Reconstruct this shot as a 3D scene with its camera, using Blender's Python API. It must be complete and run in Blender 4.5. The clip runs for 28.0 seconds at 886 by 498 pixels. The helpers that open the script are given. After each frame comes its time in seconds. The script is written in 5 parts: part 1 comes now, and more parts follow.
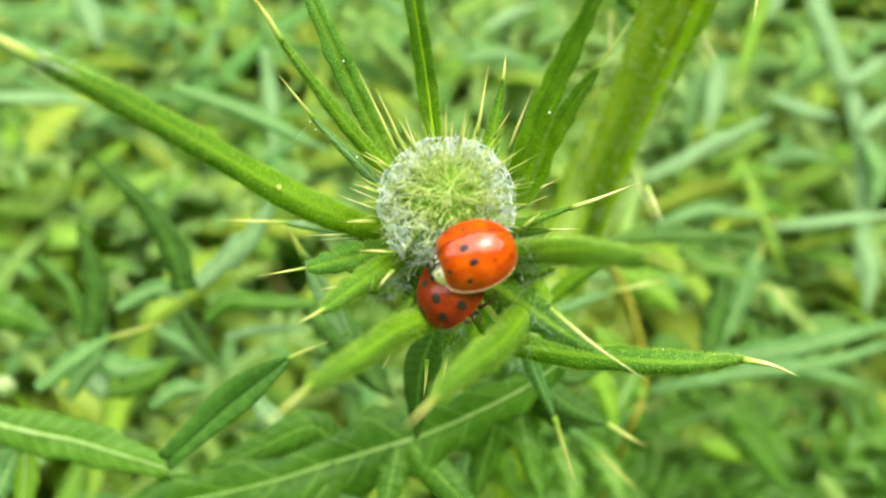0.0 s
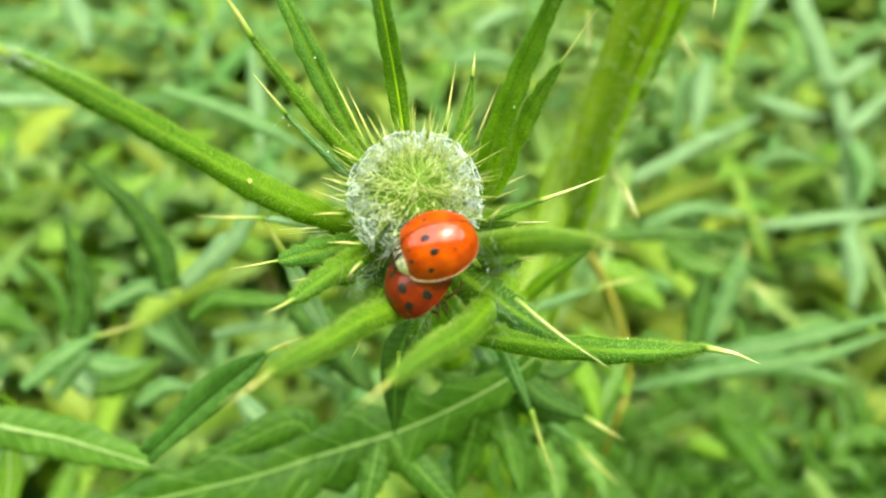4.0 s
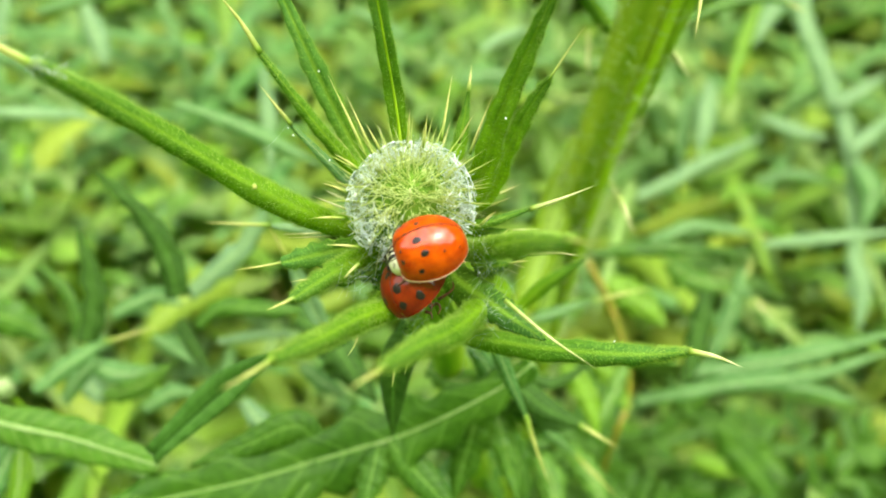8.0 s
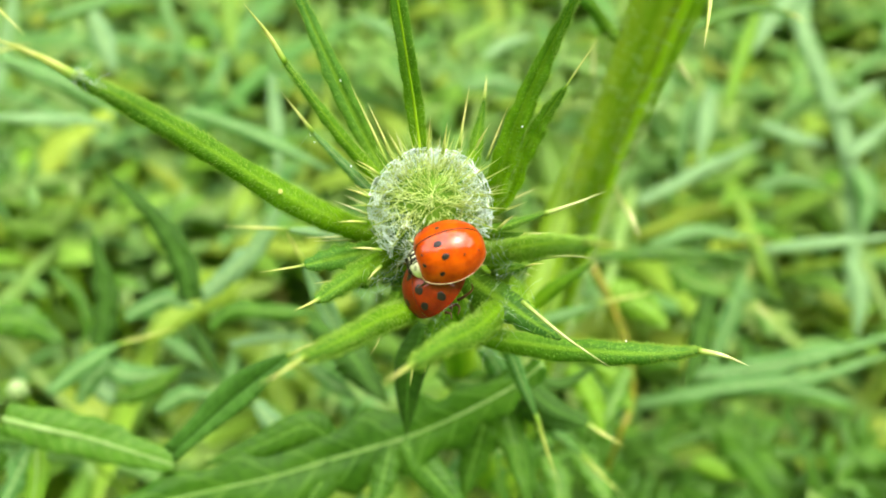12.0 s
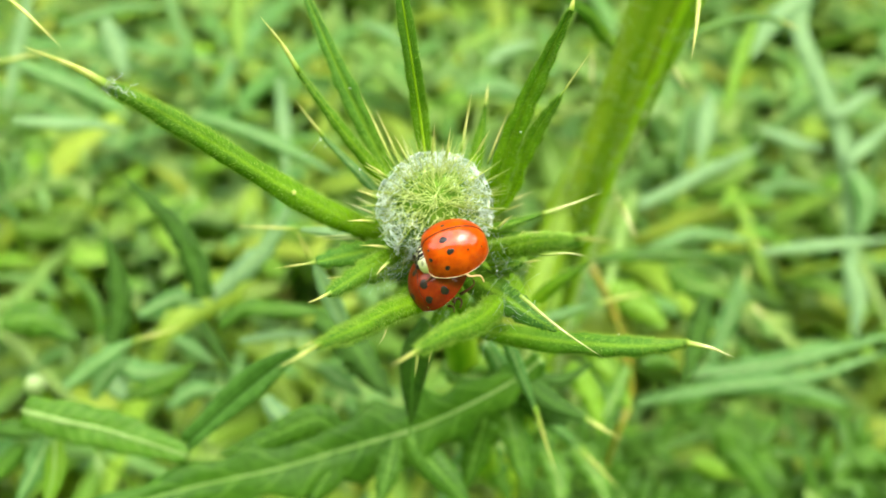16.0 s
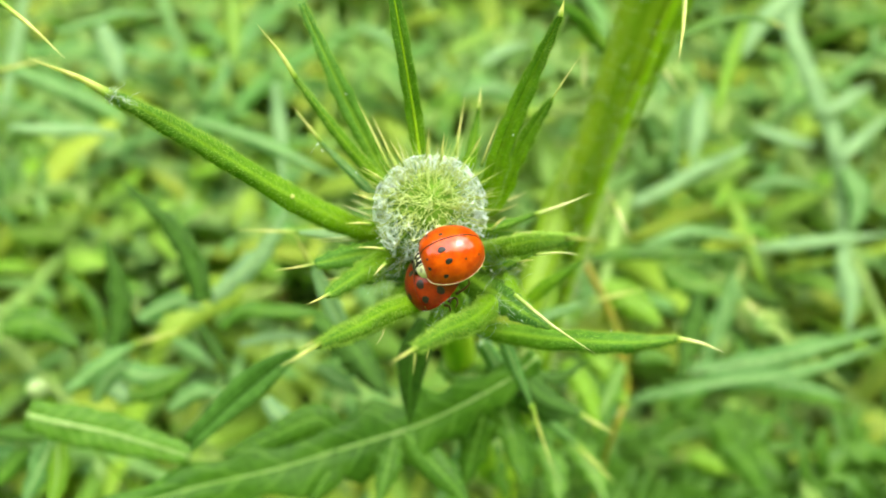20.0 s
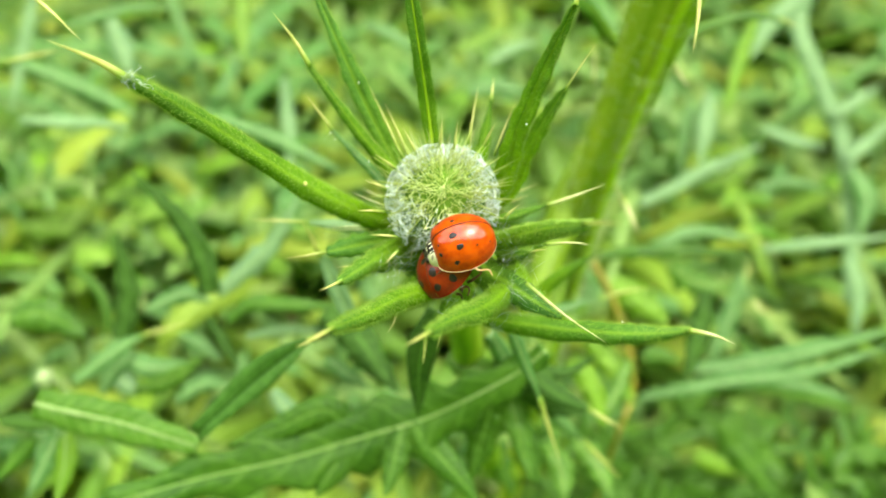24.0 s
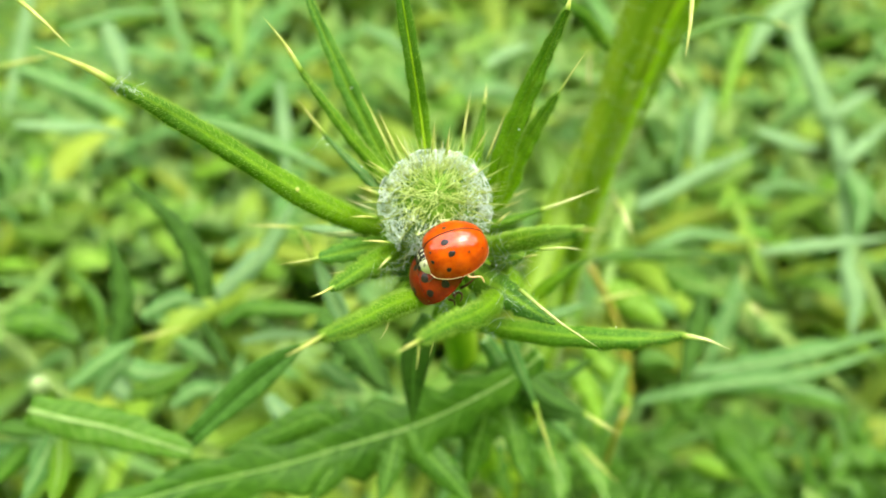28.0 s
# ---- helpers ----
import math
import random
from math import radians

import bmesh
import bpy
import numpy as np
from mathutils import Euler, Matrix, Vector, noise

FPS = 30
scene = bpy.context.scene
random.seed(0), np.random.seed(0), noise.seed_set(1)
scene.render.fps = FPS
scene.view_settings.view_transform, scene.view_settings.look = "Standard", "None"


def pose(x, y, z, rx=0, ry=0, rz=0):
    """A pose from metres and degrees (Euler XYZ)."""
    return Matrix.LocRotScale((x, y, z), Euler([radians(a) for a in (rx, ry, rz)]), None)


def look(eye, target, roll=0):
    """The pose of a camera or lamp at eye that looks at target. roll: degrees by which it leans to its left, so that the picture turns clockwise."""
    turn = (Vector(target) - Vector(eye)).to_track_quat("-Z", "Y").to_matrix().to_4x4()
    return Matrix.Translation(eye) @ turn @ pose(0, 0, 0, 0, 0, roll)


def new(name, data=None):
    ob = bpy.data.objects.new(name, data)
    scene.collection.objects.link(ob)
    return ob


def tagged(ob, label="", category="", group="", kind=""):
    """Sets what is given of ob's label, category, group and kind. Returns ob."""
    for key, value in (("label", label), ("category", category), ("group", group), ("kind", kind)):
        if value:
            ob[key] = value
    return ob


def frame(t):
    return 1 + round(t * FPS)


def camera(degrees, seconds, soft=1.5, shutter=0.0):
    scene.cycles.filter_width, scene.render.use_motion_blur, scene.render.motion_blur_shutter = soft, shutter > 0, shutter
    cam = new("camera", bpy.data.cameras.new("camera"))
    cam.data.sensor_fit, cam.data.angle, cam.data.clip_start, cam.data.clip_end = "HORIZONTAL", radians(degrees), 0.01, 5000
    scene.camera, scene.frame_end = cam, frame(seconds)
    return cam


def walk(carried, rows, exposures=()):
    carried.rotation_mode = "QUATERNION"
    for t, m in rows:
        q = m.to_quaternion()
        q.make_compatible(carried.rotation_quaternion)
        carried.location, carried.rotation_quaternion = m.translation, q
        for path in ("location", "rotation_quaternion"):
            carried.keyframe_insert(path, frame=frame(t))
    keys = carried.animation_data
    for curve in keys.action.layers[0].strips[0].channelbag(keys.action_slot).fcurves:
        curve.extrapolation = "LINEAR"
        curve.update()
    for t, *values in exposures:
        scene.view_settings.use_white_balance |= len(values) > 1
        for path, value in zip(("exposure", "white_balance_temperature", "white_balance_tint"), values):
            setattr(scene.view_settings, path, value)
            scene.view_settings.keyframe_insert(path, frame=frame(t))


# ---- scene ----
cam = camera(63.7, 28.0, soft=1.8)
cam.data.dof.use_dof = True
cam.data.dof.focus_distance = 0.0642
cam.data.dof.aperture_fstop = 18.0
EYE, TILT = 0.40, -45.0
# seconds, metres from the first eye, degrees
ROWS = [
    (0.0, 0.00000, 0.00000, -0.00000, -0.00, -0.00, -0.00),
    (0.5, 0.00002, -0.00003, -0.00028, 0.01, -0.04, 0.06),
    (1.0, -0.00015, 0.00040, -0.00044, 0.01, -0.01, 0.12),
    (1.5, 0.00055, 0.00052, -0.00071, -0.12, -0.03, 0.43),
    (2.0, 0.00111, 0.00038, -0.00092, -0.22, 0.02, 0.62),
    (2.5, 0.00134, 0.00022, -0.00077, -0.30, 0.11, 0.62),
    (3.0, 0.00213, 0.00018, -0.00110, -0.33, 0.09, 0.39),
    (3.5, 0.00224, -0.00078, -0.00095, -0.33, 0.14, 0.30),
    (5.5, 0.00340, -0.00206, -0.00135, 0.08, 0.93, -0.19),
    (6.0, 0.00373, -0.00295, -0.00166, 0.20, 1.16, -0.39),
    (6.5, 0.00367, -0.00334, -0.00175, 0.25, 1.35, -0.49),
    (7.0, 0.00347, -0.00352, -0.00182, 0.40, 1.44, -0.65),
    (7.5, 0.00402, -0.00291, -0.00262, 0.53, 1.72, -0.57),
    (8.0, 0.00375, -0.00408, -0.00232, 0.52, 1.81, -0.39),
    (8.5, 0.00357, -0.00452, -0.00251, 0.56, 2.00, -0.40),
    (9.0, 0.00357, -0.00468, -0.00240, 0.52, 2.08, -0.46),
    (9.5, 0.00304, -0.00479, -0.00213, 0.59, 2.25, -0.67),
    (10.0, 0.00299, -0.00547, -0.00206, 0.51, 2.27, -0.52),
    (10.5, 0.00290, -0.00596, -0.00275, 0.47, 2.29, -0.52),
    (11.0, 0.00309, -0.00580, -0.00251, 0.42, 2.31, -0.43),
    (11.5, 0.00257, -0.00602, -0.00224, 0.36, 2.23, -0.47),
    (12.0, 0.00186, -0.00652, -0.00258, 0.32, 2.20, -0.43),
    (12.5, 0.00199, -0.00748, -0.00266, 0.29, 2.18, -0.31),
    (14.5, 0.00242, -0.01058, -0.00356, 0.36, 2.26, -0.21),
    (15.0, 0.00199, -0.01043, -0.00341, 0.43, 2.37, -0.42),
    (15.5, 0.00234, -0.01016, -0.00362, 0.45, 2.42, -0.52),
    (16.0, 0.00189, -0.01071, -0.00334, 0.58, 2.51, -0.56),
    (16.5, 0.00240, -0.01088, -0.00350, 0.65, 2.53, -0.51),
    (17.0, 0.00262, -0.01097, -0.00376, 0.65, 2.60, -0.47),
    (17.5, 0.00275, -0.01123, -0.00380, 0.72, 2.53, -0.53),
    (18.0, 0.00235, -0.01156, -0.00413, 0.75, 2.58, -0.56),
    (18.5, 0.00210, -0.01168, -0.00405, 0.60, 2.64, -0.39),
    (19.0, 0.00228, -0.01145, -0.00366, 0.51, 2.65, -0.24),
    (19.5, 0.00202, -0.01114, -0.00365, 0.48, 2.58, -0.15),
    (20.0, 0.00203, -0.01239, -0.00339, 0.36, 2.56, 0.14),
    (20.5, 0.00208, -0.01241, -0.00384, 0.24, 2.58, 0.14),
    (21.0, 0.00156, -0.01249, -0.00369, 0.30, 2.54, -0.07),
    (21.5, 0.00115, -0.01252, -0.00317, 0.26, 2.61, -0.27),
    (23.5, 0.00136, -0.01276, -0.00445, 0.67, 2.73, -0.52),
    (24.0, 0.00122, -0.01232, -0.00463, 0.64, 2.66, -0.46),
    (24.5, 0.00105, -0.01293, -0.00431, 0.65, 2.63, -0.42),
    (25.0, 0.00134, -0.01359, -0.00400, 0.69, 2.67, -0.44),
    (25.5, 0.00113, -0.01304, -0.00434, 0.72, 2.67, -0.42),
    (26.0, 0.00102, -0.01314, -0.00405, 0.69, 2.71, -0.37),
    (26.5, 0.00134, -0.01299, -0.00445, 0.64, 2.78, -0.32),
    (27.0, 0.00154, -0.01262, -0.00457, 0.56, 2.78, -0.30),
    (27.5, 0.00183, -0.01282, -0.00415, 0.51, 2.84, -0.25),
    (28.0, 0.00176, -0.01210, -0.00429, 0.51, 2.85, -0.27),
]
walk(cam, [(t, pose(0, 0, EYE, TILT, 0, 0) @ pose(x, y, z, 90 + pitch, roll, yaw)) for t, x, y, z, yaw, pitch, roll in ROWS], exposures=[(0.0, 2.26, 7000, 10), (28.0, 2.32, 7000, 10)])

# ---- light: a bright overcast sky ----
world = bpy.data.worlds.new("sky")
scene.world = world
world.use_nodes = True
wn = world.node_tree.nodes
sky = wn.new("ShaderNodeTexSky")
sky.sky_type = "NISHITA"
sky.sun_disc = False
sky.sun_elevation, sky.sun_rotation = radians(69), radians(97)
sky.dust_density, sky.ozone_density = 3.0, 0.6
cloud = wn.new("ShaderNodeHueSaturation")
cloud.inputs["Saturation"].default_value = 0.12
world.node_tree.links.new(sky.outputs[0], cloud.inputs["Color"])
puffs = wn.new("ShaderNodeTexNoise")
puffs.inputs["Scale"].default_value = 2.2
puffs.inputs["Detail"].default_value = 5.0
where = wn.new("ShaderNodeTexCoord")
world.node_tree.links.new(where.outputs["Generated"], puffs.inputs["Vector"])
bright = wn.new("ShaderNodeMapRange")
for k, v in ((1, 0.38), (2, 0.64), (3, 0.55), (4, 2.1)):
    bright.inputs[k].default_value = v
world.node_tree.links.new(puffs.outputs[0], bright.inputs[0])
lit = wn.new("ShaderNodeVectorMath")
lit.operation = "SCALE"
world.node_tree.links.new(cloud.outputs[0], lit.inputs[0])
world.node_tree.links.new(bright.outputs[0], lit.inputs["Scale"])
world.node_tree.links.new(lit.outputs[0], wn["Background"].inputs[0])
wn["Background"].inputs[1].default_value = 0.15
sun = new("sun", bpy.data.lights.new("sun", "SUN"))
sun.data.energy, sun.data.angle, sun.data.color = 1.5, radians(150), (1.0, 0.96, 0.86)
sun.matrix_world = look((0.14, -0.02, 1.0), (0.0, 0.0, 0.0))

MM = 0.001
GROUND = 0.07


def V(p):
    return Vector(p) * MM


# ---- materials ----
def material(name, rough=0.5, spec=0.5):
    m = bpy.data.materials.new(name)
    m.use_nodes = True
    nt = m.node_tree
    b = nt.nodes["Principled BSDF"]
    b.inputs["Roughness"].default_value = rough
    b.inputs["Specular IOR Level"].default_value = spec
    return m, nt, b


def noise_node(nt, scale, detail=3.0, rough=0.6, coord="Object"):
    tc = nt.nodes.new("ShaderNodeTexCoord")
    n = nt.nodes.new("ShaderNodeTexNoise")
    n.inputs["Scale"].default_value = scale
    n.inputs["Detail"].default_value = detail
    n.inputs["Roughness"].default_value = rough
    nt.links.new(tc.outputs[coord], n.inputs["Vector"])
    return n


def ramp(nt, src, stops):
    r = nt.nodes.new("ShaderNodeValToRGB")
    e = r.color_ramp.elements
    while len(e) < len(stops):
        e.new(0.5)
    for el, (p, c) in zip(e, stops):
        el.position, el.color = p, (*c, 1)
    nt.links.new(src, r.inputs[0])
    return r


def mix(nt, fac, a, b, kind="MIX"):
    n = nt.nodes.new("ShaderNodeMix")
    n.data_type, n.blend_type = "RGBA", kind
    for sock, v in ((0, fac), (6, a), (7, b)):
        if isinstance(v, (int, float)):
            n.inputs[sock].default_value = v
        elif isinstance(v, tuple):
            n.inputs[sock].default_value = (*v, 1)
        else:
            nt.links.new(v, n.inputs[sock])
    return n.outputs[2]


def bump(nt, b, src, strength, dist):
    n = nt.nodes.new("ShaderNodeBump")
    n.inputs["Strength"].default_value = strength
    n.inputs["Distance"].default_value = dist
    nt.links.new(src, n.inputs["Height"])
    nt.links.new(n.outputs[0], b.inputs["Normal"])


def leaf_material(name, dark, light, rib, rough=0.45, through_light=0.35, vary=0.0, fine=900.0, rib_width=0.035, veins_on=True, puff=0.12):
    """A leaf: two greens mottled, a paler midrib and side veins by its own coordinates, and light that comes through it."""
    m, nt, b = material(name, rough, 0.22 if veins_on else 0.12)
    n1 = noise_node(nt, fine * 0.15, 3)
    n2 = noise_node(nt, fine, 4)
    both = nt.nodes.new("ShaderNodeMath")
    both.operation = "MULTIPLY_ADD"
    both.inputs[1].default_value = 0.45
    nt.links.new(n2.outputs[0], both.inputs[0])
    half = nt.nodes.new("ShaderNodeMath")
    half.operation = "MULTIPLY"
    half.inputs[1].default_value = 0.55
    nt.links.new(n1.outputs[0], half.inputs[0])
    nt.links.new(half.outputs[0], both.inputs[2])
    col = ramp(nt, both.outputs[0], [(0.36, dark), (0.64, light)]).outputs[0]
    uv = nt.nodes.new("ShaderNodeUVMap")
    sep = nt.nodes.new("ShaderNodeSeparateXYZ")
    nt.links.new(uv.outputs[0], sep.inputs[0])
    off = nt.nodes.new("ShaderNodeMath")
    off.operation = "SUBTRACT"
    off.inputs[1].default_value = 0.5
    nt.links.new(sep.outputs[0], off.inputs[0])
    ab = nt.nodes.new("ShaderNodeMath")
    ab.operation = "ABSOLUTE"
    nt.links.new(off.outputs[0], ab.inputs[0])
    ribr = ramp(nt, ab.outputs[0], [(rib_width * 0.5, (1, 1, 1)), (rib_width * 1.6, (0, 0, 0))])
    # side veins: a slanted wave along the leaf
    sl = nt.nodes.new("ShaderNodeMath")
    sl.operation = "MULTIPLY_ADD"
    sl.inputs[1].default_value = -0.16
    nt.links.new(ab.outputs[0], sl.inputs[0])
    nt.links.new(sep.outputs[1], sl.inputs[2])
    wv = nt.nodes.new("ShaderNodeMath")
    wv.operation = "MULTIPLY"
    wv.inputs[1].default_value = 75.0
    nt.links.new(sl.outputs[0], wv.inputs[0])
    sn = nt.nodes.new("ShaderNodeMath")
    sn.operation = "SINE"
    nt.links.new(wv.outputs[0], sn.inputs[0])
    veins = ramp(nt, sn.outputs[0], [(0.90, (0, 0, 0)), (1.0, (0.35, 0.35, 0.35))])
    if veins_on:
        col = mix(nt, veins.outputs[0], col, rib)
        col = mix(nt, ribr.outputs[0], col, rib)
    if vary:
        geo = nt.nodes.new("ShaderNodeNewGeometry")
        hsv = nt.nodes.new("ShaderNodeHueSaturation")
        mr = nt.nodes.new("ShaderNodeMapRange")
        mr.inputs[3].default_value, mr.inputs[4].default_value = 1 - vary, 1 + vary
        nt.links.new(geo.outputs["Random Per Island"], mr.inputs[0])
        nt.links.new(mr.outputs[0], hsv.inputs["Value"])
        mh = nt.nodes.new("ShaderNodeMapRange")
        mh.inputs[3].default_value, mh.inputs[4].default_value = 0.5 + 0.03, 0.5 - 0.03
        nt.links.new(geo.outputs["Random Per Island"], mh.inputs[0])
        nt.links.new(mh.outputs[0], hsv.inputs["Hue"])
        nt.links.new(col, hsv.inputs["Color"])
        col = hsv.outputs[0]
    nt.links.new(col, b.inputs["Base Color"])
    if veins_on:
        quilt = nt.nodes.new("ShaderNodeMath")
        quilt.operation = "MULTIPLY_ADD"
        quilt.inputs[1].default_value = 0.0 if vary else puff
        nt.links.new(sn.outputs[0], quilt.inputs[0])
        nt.links.new(both.outputs[0], quilt.inputs[2])
        bump(nt, b, quilt.outputs[0], 0.7, 0.00035)
    else:
        tc = nt.nodes.new("ShaderNodeTexCoord")
        cells = nt.nodes.new("ShaderNodeTexVoronoi")
        cells.inputs["Scale"].default_value = 3600.0
        nt.links.new(tc.outputs["Object"], cells.inputs["Vector"])
        bump(nt, b, cells.outputs["Distance"], 0.6, 0.00012)
        speck = ramp(nt, cells.outputs["Distance"], [(0.05, (1.35, 1.3, 1.25)), (0.5, (0.92, 0.93, 0.86))])
        col = mix(nt, 1.0, col, speck.outputs[0], "MULTIPLY")
        along = ramp(nt, sep.outputs[1], [(0.35, (0, 0, 0)), (1.0, (0.75, 0.75, 0.75))])
        col = mix(nt, along.outputs[0], col, (0.045, 0.150, 0.028))
        young = ramp(nt, sep.outputs[1], [(0.05, (0.2, 0.2, 0.2)), (0.5, (0, 0, 0))])
        col = mix(nt, young.outputs[0], col, (0.24, 0.44, 0.008))
        keel = ramp(nt, ab.outputs[0], [(0.03, (0.35, 0.35, 0.35)), (0.12, (0, 0, 0)), (0.40, (0, 0, 0)), (0.5, (0.12, 0.12, 0.12))])
        col = mix(nt, keel.outputs[0], col, (0.26, 0.46, 0.03))
        nt.links.new(col, b.inputs["Base Color"])
    tr = nt.nodes.new("ShaderNodeBsdfTranslucent")
    warm = mix(nt, 1.0, col, (1.25, 1.2, 0.5), "MULTIPLY")
    nt.links.new(warm, tr.inputs[0])
    ms = nt.nodes.new("ShaderNodeMixShader")
    ms.inputs[0].default_value = through_light
    out = nt.nodes["Material Output"]
    nt.links.new(b.outputs[0], ms.inputs[1])
    nt.links.new(tr.outputs[0], ms.inputs[2])
    nt.links.new(ms.outputs[0], out.inputs[0])
    return m


def plain_material(name, dark, light, scale=400.0, rough=0.5, spec=0.5, coat=0.0, rel=0.0, through_light=0.0, streak=0.0, base=None, lines=None):
    m, nt, b = material(name, rough, spec)
    n = noise_node(nt, scale, 4)
    col = ramp(nt, n.outputs[0], [(0.35, dark), (0.65, light)]).outputs[0]
    if base or lines:
        uv = nt.nodes.new("ShaderNodeUVMap")
        sep = nt.nodes.new("ShaderNodeSeparateXYZ")
        nt.links.new(uv.outputs[0], sep.inputs[0])
    if base:
        foot = ramp(nt, sep.outputs[1], [(0.03, (0.9, 0.9, 0.9)), (0.42, (0, 0, 0))])
        col = mix(nt, foot.outputs[0], col, base)
    if lines:
        mp = nt.nodes.new("ShaderNodeMapping")
        mp.inputs["Scale"].default_value = (4.0, 3.0, 1.0)
        nt.links.new(uv.outputs[0], mp.inputs["Vector"])
        ln = nt.nodes.new("ShaderNodeTexNoise")
        ln.inputs["Scale"].default_value = 1.0
        ln.inputs["Detail"].default_value = 3.0
        nt.links.new(mp.outputs[0], ln.inputs["Vector"])
        col = mix(nt, ramp(nt, ln.outputs[0], [(0.34, (1, 1, 1)), (0.66, (0, 0, 0))]).outputs[0], col, lines)
    nt.links.new(col, b.inputs["Base Color"])
    b.inputs["Coat Weight"].default_value = coat
    b.inputs["Coat Roughness"].default_value = 0.03
    b.inputs["Coat IOR"].default_value = 1.55
    if rel:
        bump(nt, b, n.outputs[0], 0.5, rel)
        if coat:
            nt.links.new(b.inputs["Normal"].links[0].from_socket, b.inputs["Coat Normal"])
    if streak:
        mp = nt.nodes.new("ShaderNodeMapping")
        mp.inputs["Scale"].default_value = (1.0, 1.0, streak)
        nt.links.new(n.inputs["Vector"].links[0].from_socket, mp.inputs["Vector"])
        nt.links.new(mp.outputs[0], n.inputs["Vector"])
    if through_light:
        tr = nt.nodes.new("ShaderNodeBsdfTranslucent")
        nt.links.new(col, tr.inputs[0])
        ms = nt.nodes.new("ShaderNodeMixShader")
        ms.inputs[0].default_value = through_light
        nt.links.new(b.outputs[0], ms.inputs[1])
        nt.links.new(tr.outputs[0], ms.inputs[2])
        nt.links.new(ms.outputs[0], nt.nodes["Material Output"].inputs[0])
    return m


M_BRACT_LEAF = leaf_material("bract_leaf_green", (0.072, 0.188, 0.003), (0.152, 0.325, 0.007), (0.19, 0.38, 0.015), rough=0.6, through_light=0.4, fine=1200, veins_on=False)
M_BRACT_FRESH = leaf_material("bract_leaf_yellow_green", (0.100, 0.235, 0.004), (0.200, 0.395, 0.010), (0.17, 0.35, 0.01), rough=0.6, through_light=0.4, fine=1200, veins_on=False)
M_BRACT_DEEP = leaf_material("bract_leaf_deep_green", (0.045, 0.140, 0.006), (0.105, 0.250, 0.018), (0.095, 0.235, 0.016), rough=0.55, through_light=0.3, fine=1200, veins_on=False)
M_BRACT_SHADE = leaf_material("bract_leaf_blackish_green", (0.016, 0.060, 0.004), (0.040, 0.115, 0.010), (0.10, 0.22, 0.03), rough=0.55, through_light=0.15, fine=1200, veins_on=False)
M_LEAF_COOL = leaf_material("leaf_blue_green", (0.055, 0.160, 0.036), (0.120, 0.280, 0.085), (0.28, 0.42, 0.18), fine=700)
M_LEAF_PALE = leaf_material("leaf_pale_grey_green", (0.115, 0.24, 0.10), (0.20, 0.35, 0.17), (0.28, 0.42, 0.18), rough=0.55, fine=500)
M_LEAF_BIG = leaf_material("leaf_mid_green", (0.020, 0.084, 0.005), (0.066, 0.175, 0.015), (0.17, 0.34, 0.06), fine=700, rib_width=0.02, puff=0.14)
M_LEAF_SOFT = leaf_material("leaf_soft_green", (0.045, 0.135, 0.010), (0.098, 0.235, 0.026), (0.26, 0.40, 0.12), fine=600, rib_width=0.02)
# midrib colour is dark here: the crease's shade is painted along the fold
M_LEAF_FOLD = leaf_material("leaf_folded_green", (0.040, 0.125, 0.016), (0.090, 0.225, 0.042), (0.020, 0.080, 0.006), fine=600, rib_width=0.04)
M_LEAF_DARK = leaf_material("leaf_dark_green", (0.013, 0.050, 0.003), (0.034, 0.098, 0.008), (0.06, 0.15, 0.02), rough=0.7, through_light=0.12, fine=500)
M_LEAF_LIME = leaf_material("leaf_lime_green", (0.10, 0.225, 0.022), (0.165, 0.31, 0.042), (0.30, 0.45, 0.10), fine=400)
M_LEAF_FRESH = leaf_material("leaf_fresh_green", (0.085, 0.205, 0.010), (0.160, 0.320, 0.022), (0.22, 0.42, 0.05), fine=300)
M_UNDER = [
    leaf_material("undergrowth_fresh", (0.122, 0.244, 0.019), (0.214, 0.370, 0.042), (0.24, 0.42, 0.07), vary=0.12, through_light=0.44, fine=250),
    leaf_material("undergrowth_cool", (0.098, 0.214, 0.036), (0.168, 0.325, 0.078), (0.26, 0.40, 0.14), vary=0.12, through_light=0.44, fine=250),
    leaf_material("undergrowth_yellow", (0.140, 0.260, 0.020), (0.228, 0.362, 0.05), (0.28, 0.44, 0.09), vary=0.12, through_light=0.44, fine=250),
    leaf_material("undergrowth_pale", (0.088, 0.21, 0.045), (0.168, 0.325, 0.09), (0.30, 0.44, 0.19), vary=0.12, through_light=0.44, fine=250),
]
M_DEAD = plain_material("dead_leaf_tan", (0.15, 0.14, 0.03), (0.25, 0.22, 0.07), 200, 0.7, rel=0.0003, through_light=0.2)
M_SCAR = plain_material("leaf_scar_tan", (0.17, 0.27, 0.03), (0.30, 0.33, 0.07), 2500, 0.6)
M_PALE_BUD = plain_material("pale_bud", (0.16, 0.26, 0.09), (0.27, 0.35, 0.16), 700, 0.6)
M_RIB = plain_material("midrib_pale", (0.19, 0.33, 0.085), (0.29, 0.42, 0.16), 500, 0.5, through_light=0.2)
M_RIM = plain_material("elytra_rim_glint", (0.60, 0.40, 0.20), (0.70, 0.55, 0.34), 500, 0.3, coat=0.6)
M_LEG_PALE = plain_material("leg_tan", (0.40, 0.22, 0.08), (0.58, 0.38, 0.18), 1500, 0.35)
# opaque near-white: the drops' sparkle is put into their colour
M_DROP = plain_material("droplet", (0.8, 0.85, 0.8), (0.9, 0.95, 0.9), 300, 0.05, 0.8, coat=1.0)
